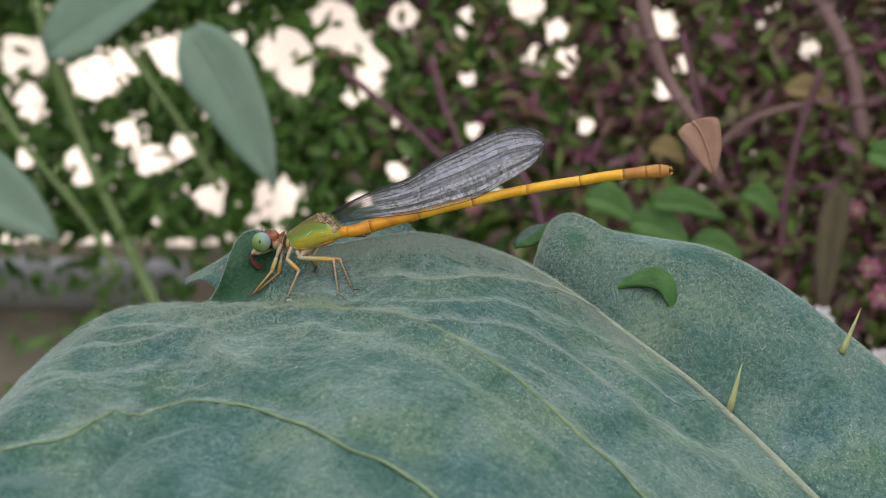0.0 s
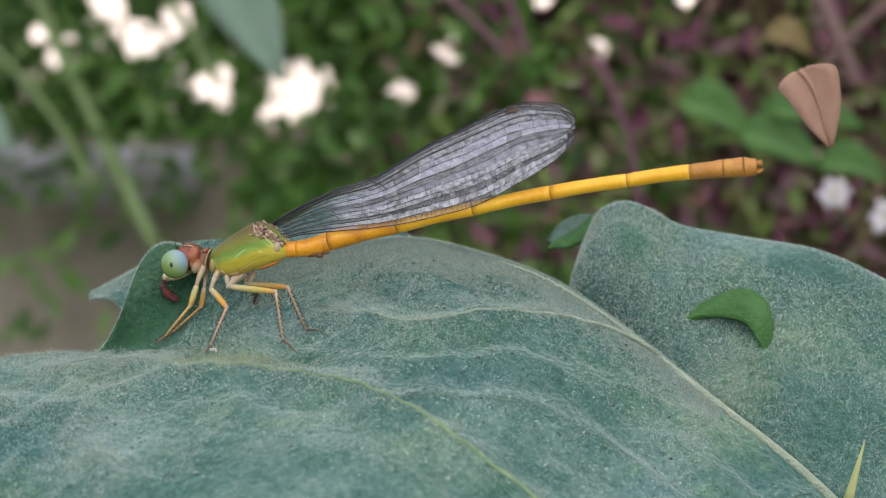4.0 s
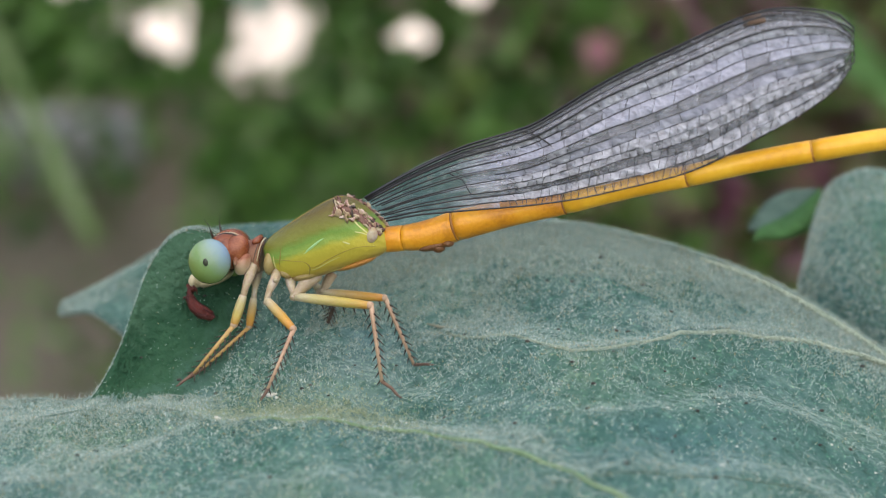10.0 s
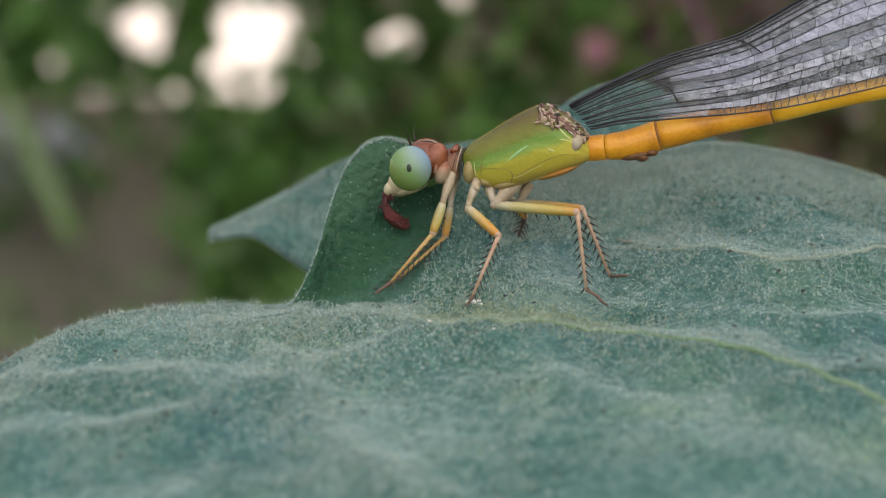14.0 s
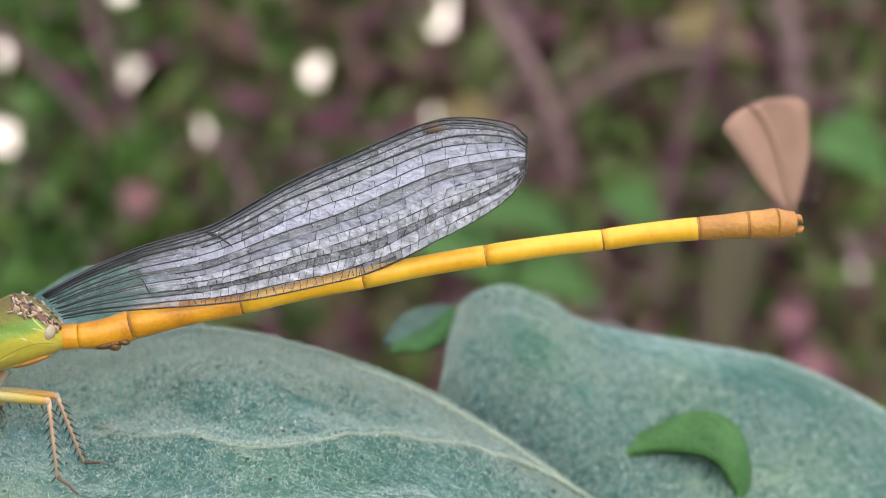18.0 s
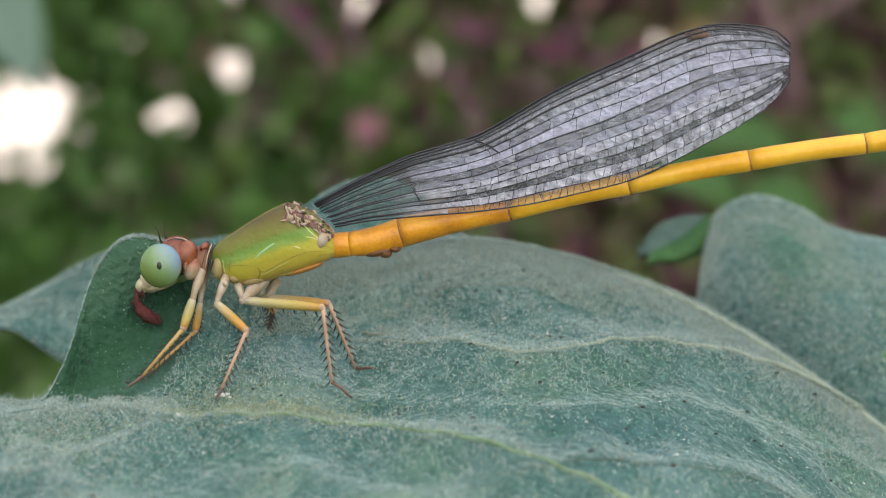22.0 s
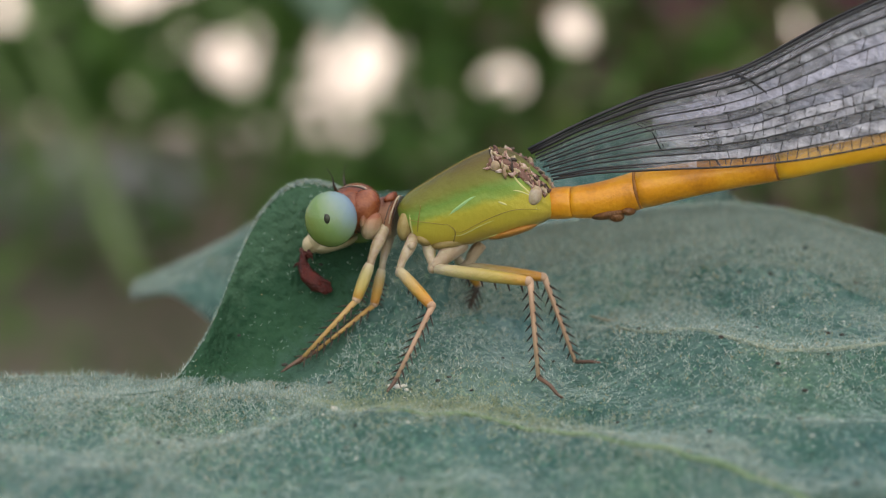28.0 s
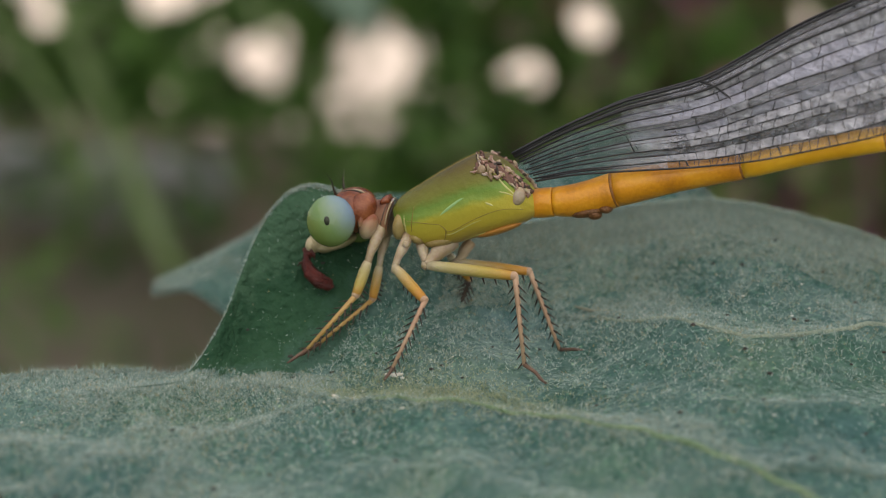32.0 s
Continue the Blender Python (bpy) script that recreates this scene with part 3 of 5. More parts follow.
def vein(pts, r0, r1, mat, name="vein", label="", over=0.0, n=26):
    """A raised vein over the near half; pts: rows of x and y."""
    rows = [(i / (len(pts) - 1), *p) for i, p in enumerate(pts)]
    path = [shelf(*along(rows, i / n)) + Vector((0, 0, over - (1.1 if mat is FAINT else 0.4 if mat is MIDRIB else 0.0) * (r0 + (r1 - r0) * i / n))) for i in range(n + 1)]
    RIDGES.extend(path)
    path = [p + Vector((0, 0, 0.0365)) for p in path]
    part(name, tube(bmesh.new(), path, [(r0 + (r1 - r0) * i / n) * (0.85 + 0.35 * noise.noise(Vector((path[i].x * 7, path[i].y * 7, 5)))) for i in range(n + 1)], 8), mat, LEAFTHING, label)


vein([(-1.1, -1.75), (-0.77, -1.6), (-0.6, -1.46), (-0.44, -1.29), (-0.28, -1.06), (-0.17, -0.86), (-0.04, -0.71), (0.13, -0.65), (0.28, -0.63)], 0.006, 0.008, FAINT, label="faint grey-green branch vein", n=40)
vein([(0.28, -0.63), (0.43, -0.61), (0.69, -0.58), (0.92, -0.64), (1.11, -0.72), (1.27, -0.79), (1.43, -0.86), (1.6, -0.94), (1.8, -1.03), (2.04, -1.14), (2.3, -1.28), (2.7, -1.44), (3.15, -1.59), (3.61, -1.92), (4.2, -2.3)], 0.005, 0.018, VEIN, label="pale green side vein", n=70)
vein([(0.85, 0.2), (1.1, 0.05), (1.42, -0.06), (1.67, 0.13), (1.82, 0.32), (2.1, 0.46), (2.5, 0.66), (2.8, 0.7)], 0.006, 0.016, MIDRIB, label="pale side vein", n=40)
vein([(-1.6, -3.9), (-1.13, -3.59), (-0.7, -3.39), (-0.49, -2.94), (-0.07, -2.65), (0.5, -2.51), (0.98, -2.74), (1.41, -3.02), (1.9, -3.2), (2.6, -3.5)], 0.012, 0.018, VEIN, label="pale green side vein", n=40)
vein([(3.03, -0.05), (3.42, -0.09), (3.61, -0.06), (3.79, 0.3)], 0.004, 0.008, FAINT)
vein([(-1.35, -1.05), (-1.12, -1.22), (-1.0, -1.22), (-0.86, -1.23), (-0.7, -1.18), (-0.55, -1.3), (-0.45, -1.29)], 0.004, 0.006, FAINT)
vein([(-0.6, -0.75), (-0.43, -0.62), (-0.29, -0.47), (-0.11, -0.45), (0.13, -0.64)], 0.004, 0.006, FAINT)
vein([(1.5, -1.0), (2.0, -0.7), (2.5, -0.5), (2.9, -0.5)], 0.006, 0.003, FAINT)
vein([(-0.3, -0.9), (-0.1, -1.5), (0.3, -2.0), (0.5, -2.5)], 0.004, 0.006, FAINT)


TREE = kdtree.KDTree(len(RIDGES))
for i, p in enumerate(RIDGES):
    TREE.insert((p.x, p.y, 0), i)
TREE.balance()
near_blade()

# midrib along the crest
bm = bmesh.new()
path = [Vector(along(CREST, x)[:2] + [0]) for x in [1.75 + 0.1 * i for i in range(45)]]
tube(bm, [(1.75 + 0.1 * i, p.x - 0.03, along(CREST, 1.75 + 0.1 * i)[1] - 0.004) for i, p in enumerate(path)], [0.012 + 0.0010 * i for i in range(45)], 8)
part("midrib", bm, MIDRIB, LEAFTHING, "pale raised midrib")

bm = bmesh.new()
tube(bm, [(6.15, -0.75, -1.93), (6.7, -0.9, -2.6), (7.2, -0.6, -5.0), (7.5, 0.2, -12.0), (7.6, 0.8, -22.0), (7.6, 1.0, -33.0)], [0.06, 0.09, 0.12, 0.16, 0.2, 0.24], 10)
part("leaf_stalk", bm, MIDRIB, LEAFTHING, "green leaf stalk running down to the soil")


def thorn(base, tip, r):
    b, t = Vector(base), Vector(tip)
    bm = bmesh.new()
    tube(bm, [b, b.lerp(t, 0.25), b.lerp(t, 0.6), t], [r, r * 0.75, r * 0.45, r * 0.06], 8)
    part("thorn", bm, THORN, LEAFTHING, "straight yellowish thorn")


thorn((3.98, 0.42, 0.04), (4.10, 0.35, 0.47), 0.036)
thorn((4.85, 1.4, 0.45), (5.02, 1.35, 0.85), 0.034)

# the torn fold in the far half and the curled tip beside it
FOLD_TOP = [(0, 2.62, 1.08, 0.93), (0.2, 2.84, 1.08, 1.04), (0.45, 3.03, 1.08, 1.14), (0.62, 3.18, 1.08, 1.205), (0.75, 3.30, 1.08, 1.20), (0.87, 3.40, 1.06, 1.12), (1, 3.45, 1.02, 0.93)]
FOLD_LOW = [(0, 2.65, 1.04, 0.905), (0.2, 2.86, 1.0, 0.99), (0.45, 3.05, 0.97, 1.05), (0.62, 3.20, 0.94, 1.05), (0.75, 3.28, 0.93, 1.02), (0.87, 3.34, 0.92, 0.95), (1, 3.39, 0.93, 0.84)]
ruled("fold", FOLD_LOW, FOLD_TOP, 30, 8, (0.0, -0.03, 0.0), CURL, LEAFTHING, "bright green torn fold", 0.015)
TIP_TOP = [(0, 1.82, 1.80, 1.36), (0.3, 1.90, 1.84, 1.455), (0.65, 2.0, 1.84, 1.505), (1, 2.12, 1.78, 1.53)]
TIP_LOW = [(0, 1.825, 1.78, 1.345), (0.3, 1.92, 1.70, 1.345), (0.65, 2.03, 1.68, 1.37), (1, 2.12, 1.66, 1.40)]
ruled("curled_tip", TIP_LOW, TIP_TOP, 16, 6, (0.0, 0.03, 0.0), FAINT, LEAFTHING, "small curled leaf tip", 0.03)
RIM_TOP = [(0, 1.88, 1.70, 1.36), (0.4, 2.0, 1.70, 1.42), (0.75, 2.09, 1.70, 1.49), (1, 2.15, 1.70, 1.55)]
RIM_LOW = [(0, 1.86, 1.64, 1.32), (0.4, 1.99, 1.60, 1.34), (0.75, 2.09, 1.60, 1.37), (1, 2.15, 1.62, 1.42)]
ruled("tip_underside", RIM_LOW, RIM_TOP, 16, 4, (0.0, -0.02, 0.0), CURL, LEAFTHING, "bright green turned-up underside of the tip", 0.03)


def downy(label, spots, height, thick, seed, arms=1, mat=FUZZ):
    """Fine pale star hairs at the given places, each with a few arms."""
    rnd = random.Random(seed)
    verts, faces = [], []
    for p, tall in spots:
        for _ in range(arms):
            h = rnd.uniform(*height) * tall
            lean = Vector((rnd.gauss(0, 0.9), rnd.gauss(-0.1, 0.9), 0.9)).normalized()
            side = Vector((rnd.uniform(-1, 1), rnd.uniform(-1, 1), 0)).normalized() * thick
            other = side.cross(lean)
            a = len(verts)
            verts += [tuple(p - side), tuple(p + side), tuple(p + other), tuple(p + lean * h)]
            faces += [(a, a + 1, a + 3), (a + 1, a + 2, a + 3), (a + 2, a, a + 3)]
    tagged(raw("leaf_hairs", verts, faces, mat, LEAFTHING, label), kind="stuff")


def near_spots():
    rnd = random.Random(5)
    for i in range(230000):
        x = rnd.uniform(-1.8, 3.2) if i % 3 else rnd.uniform(-1.0, 1.7)
        d = rnd.random() ** 1.4 * 2.5 if i % 5 > 1 else rnd.random() ** 2 * 0.2 if i % 5 else rnd.random() * 0.6
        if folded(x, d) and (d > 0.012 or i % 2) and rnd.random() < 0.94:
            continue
        p = blade(x, d)
        p.z += quilt(p, d)
        near = TREE.find((p.x, p.y, 0))[2]
        patch = 0.24 + 0.62 * math.exp(-((near / 0.14) ** 2)) + 0.55 * noise.noise(Vector((p.x * 2.6, p.y * 2.6, 8.1))) + 0.5 * noise.noise(Vector((p.x * 9, p.y * 9, 3.3)))
        if d > (0.35 if x > 0.3 else 0.02) and rnd.random() > max(0.14, patch):
            continue
        yield p, (2.4 if x < -0.4 and rnd.random() < 0.06 else 1.8 if x > 0.2 else 0.7) if d < 0.03 else 1.4 if d < 0.16 and x > 0.2 else 0.5 if folded(x, d) else 0.95


def far_spots():
    rnd = random.Random(6)
    for low, high, bulge, count in ((FAR_LOW, FAR_HIGH, (0, -0.12, 0.10), 50000), (BACK_LOW, BACK_HIGH, (0, 0.05, 0.03), 12000)):
        for i in range(count):
            s, f = rnd.random() * (0.8 if count > 20000 else 1), rnd.random()
            yield Vector(along(low, s)).lerp(Vector(along(high, s)), f) + Vector(bulge) * math.sin(math.pi * f), 1.0


downy("short pale downy hairs", near_spots(), (0.008, 0.021), 0.0013, 5, 3)
downy("short pale downy hairs", far_spots(), (0.008, 0.018), 0.0014, 7, 2)


def olive_spots():
    rnd = random.Random(9)
    for _ in range(4200):
        x = rnd.gauss(0.42, 0.26)
        p = shelf(x, rnd.gauss(-0.44, 0.11))
        p.z += quilt(p, 1)
        yield p, 1.0


downy("yellow-olive hairs under the feet", olive_spots(), (0.010, 0.024), 0.0012, 8, 2, OLIVEHAIR)


def specks():
    rnd = random.Random(11)
    for name, mat, count, size, lab in (("pale_speck", DUST, 260, 0.007, "pale dust specks lying on the leaf"), ("dark_speck", GRIT, 200, 0.012, "dark grit specks lying on the leaf")):
        bm = bmesh.new()
        spots = [(0.266, -0.302, 0.017), (0.243, -0.295, 0.012), (0.295, -0.31, 0.010), (0.28, -0.29, 0.011), (0.131, -0.56, 0.015), (0.14, -0.55, 0.008)] if mat is DUST else [(-0.29, -0.74, 0.013), (-0.08, -1.16, 0.015), (0.45, -0.95, 0.012)]
        spots += [(rnd.uniform(-1.2, 3.2), None, rnd.uniform(0.4, 1.0) * size) for _ in range(count)]
        for x, y, r in spots:
            p = shelf(x, y) if y is not None else blade(x, rnd.uniform(0.1, 2.6))
            p.z += quilt(p, 1)
            bmesh.ops.create_icosphere(bm, subdivisions=1, radius=1, matrix=Matrix.Translation(p) @ Matrix.Rotation(rnd.uniform(0, 3), 4, "Z") @ Matrix.Diagonal((r * rnd.uniform(0.8, 1.6), r, r * 0.6, 1)))
        tagged(part(name, bm, mat, None), lab, "dust", kind="stuff")
    bm = bmesh.new()
    tube(bm, [shelf(0.74, 0.31) + Vector((0, 0, 0.004)), shelf(0.80, 0.30) + Vector((0, 0, 0.010)), shelf(0.86, 0.285) + Vector((0, 0, 0.004))], [0.003, 0.006, 0.002], 6)
    tagged(part("dry_shred", bm, SHRED), "pale dry plant shred lying on the leaf", "debris")


specks()

# ---- the damselfly ----
FLY = thing("damselfly", 0.4, -0.1, 1.0, "yellow-orange damselfly with a green thorax and smoky folded wings", "insect")


def fly_part(name, bm, mat, label="", parent=None):
    return part(name, bm, mat, parent or FLY, label)


# abdomen: joint centres and radii from the waist to the tip
AB = [(0.635, 0.0, 1.565, 0.046), (0.725, 0.0, 1.578, 0.050), (0.93, 0.01, 1.630, 0.060), (1.36, 0.0, 1.735, 0.0455), (1.83, 0.0, 1.850, 0.042), (2.30, 0.02, 1.955, 0.0425), (2.75, 0.06, 2.030, 0.0415), (3.12, 0.08, 2.087, 0.045), (3.31, 0.10, 2.107, 0.054), (3.42, 0.12, 2.115, 0.060), (3.49, 0.14, 2.113, 0.050)]


def abdomen():
    for i, (a, b) in enumerate(zip(AB, AB[1:])):
        bm = bmesh.new()
        pts, rad = [], []
        for k in range(13):
            s = k / 12
            p = Vector(a[:3]).lerp(Vector(b[:3]), s)
            p.z += 0.012 * math.sin(math.pi * s) * (i > 1) * (i < 7) * 0.4
            r = a[3] + (b[3] - a[3]) * s
            r *= 1 + (0.018 * math.cos(2 * math.pi * s) if i > 1 else 0.05 * math.sin(math.pi * s))
            r *= 1 - 0.04 * math.exp(-((s / 0.02) ** 2)) - 0.02 * math.exp(-(((1 - s) / 0.03) ** 2))
            if i == 1:
                p.z -= 0.010 * math.sin(math.pi * s)
            pts.append(p)
            rad.append(r)
        tube(bm, pts, rad, 20)
        seg = fly_part("abdomen_segment", bm, (ORANGE, ORANGE, ORANGE, YELLOW, YELLOW, YELLOW, YELLOW, RUST, RUST, RUST)[i], "rust-brown end segment" if i > 6 else "orange-yellow segment")
        if 1 <= i < 9:
            d = (Vector(b[:3]) - Vector(a[:3])).normalized()
            ring = bmesh.new()
            r = b[3] * 1.015
            tube(ring, [Vector(b[:3]) - d * 0.008, Vector(b[:3]) - d * 0.003, Vector(b[:3]) + d * 0.002], [r * 0.97, r, r * 0.97], 20)
            fly_part("joint_ring", ring, RING, "brown ring at the joint", seg)
        if i == 1:
            g = bmesh.new()
            ball(g, (0.845, -0.012, 1.552), (0.060, 0.034, 0.018), Matrix.Rotation(radians(-14), 4, "Y"))
            ball(g, (0.868, -0.014, 1.546), (0.026, 0.03, 0.019))
            ball(g, (0.905, -0.014, 1.566), (0.024, 0.03, 0.016))
            fly_part("genital_lobe", g, BULGE, "brown bulge under the second segment", seg)
    for sy in (-1, 1):
        bm = bmesh.new()
        tube(bm, [(3.485, 0.14 + 0.02 * sy, 2.135), (3.515, 0.145 + 0.025 * sy, 2.14), (3.525, 0.145 + 0.012 * sy, 2.12)], [0.016, 0.013, 0.004], 8)
        tube(bm, [(3.485, 0.14 + 0.022 * sy, 2.09), (3.52, 0.145 + 0.026 * sy, 2.092), (3.532, 0.145 + 0.02 * sy, 2.105)], [0.015, 0.011, 0.003], 8)
        fly_part("claspers", bm, RUST, "small rust-brown tail claspers")


abdomen()

# synthorax: along its length the back's x and z, the belly's x and z, and the half width
TH = [(0.0, 0.168, 1.530, 0.188, 1.475, 0.045), (0.07, 0.195, 1.565, 0.222, 1.442, 0.085), (0.2, 0.265, 1.615, 0.262, 1.412, 0.108), (0.35, 0.345, 1.668, 0.325, 1.405, 0.122), (0.5, 0.420, 1.712, 0.395, 1.420, 0.131), (0.6, 0.475, 1.732, 0.455, 1.440, 0.130), (0.72, 0.545, 1.708, 0.525, 1.463, 0.118), (0.84, 0.612, 1.655, 0.585, 1.488, 0.098), (0.94, 0.660, 1.605, 0.635, 1.508, 0.072), (1.0, 0.682, 1.565, 0.668, 1.530, 0.035)]


def thorax_at(s, turn, out=0.0):
    """A place on the thorax: s along it, turn round it from the near flank over the back."""
    tx, tz, bx, bz, w = along(TH, s)
    top, low = Vector((tx, 0, tz)), Vector((bx, 0, bz))
    c, n = math.cos(turn), math.sin(turn)
    half = (top - low) * 0.5
    groove = 1 - 0.035 * math.exp(-(((turn - 0.12) / 0.12) ** 2)) - 0.02 * math.exp(-(((turn + 0.45) / 0.1) ** 2))
    p = (top + low) * 0.5 + half * math.copysign(abs(n) ** 0.92, n) + Vector((0, -1, 0)) * (w * groove * math.copysign(abs(c) ** 0.72, c))
    return p + Vector((0, -c, 0.6 * n)) * out


def loft(bm, rows, n=28, ridge=0.0, lean=0.0):
    rings = []
    for x, zc, h, w in rows:
        ring = []
        for k in range(n):
            a = 2 * math.pi * k / n
            c, s = math.cos(a), math.sin(a)
            yy = w * math.copysign(abs(c) ** 0.8, c)
            zz = h * math.copysign(abs(s) ** 0.9, s) + ridge * h * max(0, s) ** 12
            ring.append(bm.verts.new((x + lean * s * h, yy, zc + zz)))
        rings.append(ring)
    for a, b in zip(rings, rings[1:]):
        for k in range(n):
            bm.faces.new((a[k], a[(k + 1) % n], b[(k + 1) % n], b[k]))
    bm.faces.new(rings[0])
    bm.faces.new(rings[-1])
    return bm


bm = bmesh.new()
rings = [[bm.verts.new(thorax_at(i / 36, 2 * math.pi * k / 48 - math.pi)) for k in range(48)] for i in range(37)]
for a, c in zip(rings, rings[1:]):
    for k in range(48):
        bm.faces.new((a[k], a[(k + 1) % 48], c[(k + 1) % 48], c[k]))
bm.faces.new(rings[0])
bm.faces.new(rings[-1])
thorax = fly_part("thorax", bm, THORAX, "glossy green thorax with yellow sides and a brown back")
def on_thorax(name, line, r, mat, label, steps=14):
    rows = [(i / (len(line) - 1), *p) for i, p in enumerate(line)]
    bm = bmesh.new()
    tube(bm, [thorax_at(*along(rows, i / steps), -0.75 * r if mat is not SEAM else 0) for i in range(steps + 1)], [r * (0.35 + 0.65 * math.sin(math.pi * (0.1 + 0.8 * i / steps))) for i in range(steps + 1)], 8)
    fly_part(name, bm, mat, label, thorax)


for line, r in (([(0.41, -0.37), (0.46, -0.61), (0.44, -1.06)], 0.0022), ([(0.46, -0.61), (0.51, -0.66), (0.61, -0.52), (0.78, -0.22), (0.92, -0.05)], 0.0014), ([(0.10, -0.10), (0.25, -0.20), (0.41, -0.37)], 0.0014), ([(0.20, 0.30), (0.19, -0.1), (0.18, -0.52)], 0.0020)):
    on_thorax("suture", line, r, SEAM, "thin brown seam")
on_thorax("stripe", [(0.38, -0.19), (0.49, -0.02), (0.60, 0.09)], 0.0070, STRIPE, "pale blue-green stripe along the side")
for line, r in (([(0.68, -0.06), (0.74, -0.13)], 0.0045), ([(0.74, 0.24), (0.80, 0.32), (0.86, 0.36)], 0.0030), ([(0.12, 0.20), (0.12, -0.37), (0.13, -0.95)], 0.0045), ([(0.44, -0.72), (0.50, -0.76), (0.58, -0.66), (0.72, -0.45)], 0.0026), ([(0.56, -1.25), (0.71, -1.1), (0.92, -1.1)], 0.0040), ([(0.66, 1.0), (0.76, 0.58), (0.86, 0.35), (0.91, -0.17)], 0.0042)):
    on_thorax("pale_line", line, r, PALELINE, "pale yellow line in the cuticle")
bm = bmesh.new()
tube(bm, [thorax_at(0.02 + 0.05 * i, math.pi / 2) for i in range(13)], [0.0035] * 13, 6)
fly_part("back_ridge", bm, SEAM, "dark brown keel along the back", thorax)
for c, r, turn, mat, lab in (((0.207, -0.058, 1.474), (0.026, 0.042, 0.050), 6, FRONT, "olive-tan front plate"), ((0.345, -0.040, 1.428), (0.060, 0.056, 0.022), -14, FRONT, "tan under plate"), ((0.270, -0.045, 1.436), (0.034, 0.050, 0.024), 22, FRONT, "tan under plate")):
    fly_part("side_plate", ball(bmesh.new(), c, r, Matrix.Rotation(radians(turn), 4, "Y"), 18, 12), mat, lab, thorax)
bm = bmesh.new()
ball(bm, (0.545, -0.03, 1.478), (0.085, 0.05, 0.016), Matrix.Rotation(radians(-20), 4, "Y"), 16, 10)
fly_part("side_plate", bm, RUST, "brown plate under the thorax", thorax)

# neck and prothorax
bm = bmesh.new()
loft(bm, [(0.075, 1.475, 0.050, 0.060), (0.095, 1.478, 0.068, 0.075), (0.115, 1.482, 0.070, 0.072), (0.128, 1.484, 0.058, 0.060), (0.142, 1.487, 0.066, 0.068), (0.158, 1.488, 0.060, 0.060)], 24)
fly_part("prothorax", bm, NECK, "tan and brown collar behind the head")
bm = bmesh.new()
loft(bm, [(0.125, 1.545, 0.008, 0.035), (0.133, 1.548, 0.016, 0.045), (0.148, 1.553, 0.018, 0.045), (0.156, 1.55, 0.010, 0.035)], 14)
fly_part("collar_plate", bm, HEAD, "red-brown collar rim")

for x, zc, h, w, r, mat, lab in ((0.142, 1.490, 0.062, 0.066, 0.0022, DARK, "dark seam round the collar"), (0.156, 1.494, 0.064, 0.062, 0.0030, CREAM, "pale rim of the collar"), (0.166, 1.496, 0.060, 0.060, 0.0022, DARK, "dark seam round the collar")):
    bm = bmesh.new()
    tube(bm, [(x + 0.012 * math.sin(a), math.cos(a) * w, zc + math.sin(a) * h) for a in (2 * math.pi * k / 28 for k in range(29))], [r] * 29, 6)
    fly_part("collar_seam", bm, mat, lab)

# head
bm = bmesh.new()
ball(bm, (0.025, 0, 1.508), (0.078, 0.155, 0.080), Matrix.Rotation(radians(-14), 4, "Y"), 28, 18)
ball(bm, (0.070, -0.062, 1.520), (0.050, 0.070, 0.062), Matrix.Rotation(radians(20), 4, "Y"), 24, 16)
HEADROOT = fly_part("head", bm, HEAD, "red-brown head capsule")
for yy, mat, lab, up in ((-0.075, DARK, "dark line over the head", 0.0), (-0.062, CREAM, "pale rim over the head", 0.002)):
    bm = bmesh.new()
    rows = [(0, -0.005, yy - 0.02, 1.578), (0.3, 0.03, yy, 1.587), (0.6, 0.07, yy, 1.581 + up), (0.85, 0.104, yy, 1.556 + up), (1, 0.12, yy, 1.525)]
    tube(bm, [along(rows, i / 14) for i in range(15)], [0.0032 * math.sin(math.pi * (0.08 + 0.84 * i / 14)) for i in range(15)], 6)
    fly_part("head_line", bm, mat, lab, HEADROOT)
bm = bmesh.new()
ball(bm, (0.100, -0.078, 1.468), (0.030, 0.045, 0.046), Matrix.Rotation(radians(18), 4, "Y"), 20, 14)
ball(bm, (0.082, -0.105, 1.492), (0.010, 0.022, 0.030), Matrix.Rotation(radians(10), 4, "Y"), 14, 10)
fly_part("cheek", bm, CHEEK, "pale tan cheek behind the eye", HEADROOT)
bm = bmesh.new()
ball(bm, (-0.070, 0, 1.415), (0.050, 0.10, 0.060), Matrix.Rotation(radians(20), 4, "Y"))
ball(bm, (-0.103, -0.02, 1.390), (0.030, 0.07, 0.034), Matrix.Rotation(radians(35), 4, "Y"))
ball(bm, (-0.035, 0, 1.394), (0.070, 0.10, 0.024), Matrix.Rotation(radians(-18), 4, "Y"))
fly_part("face", bm, FACE, "pale straw face and lip", HEADROOT)
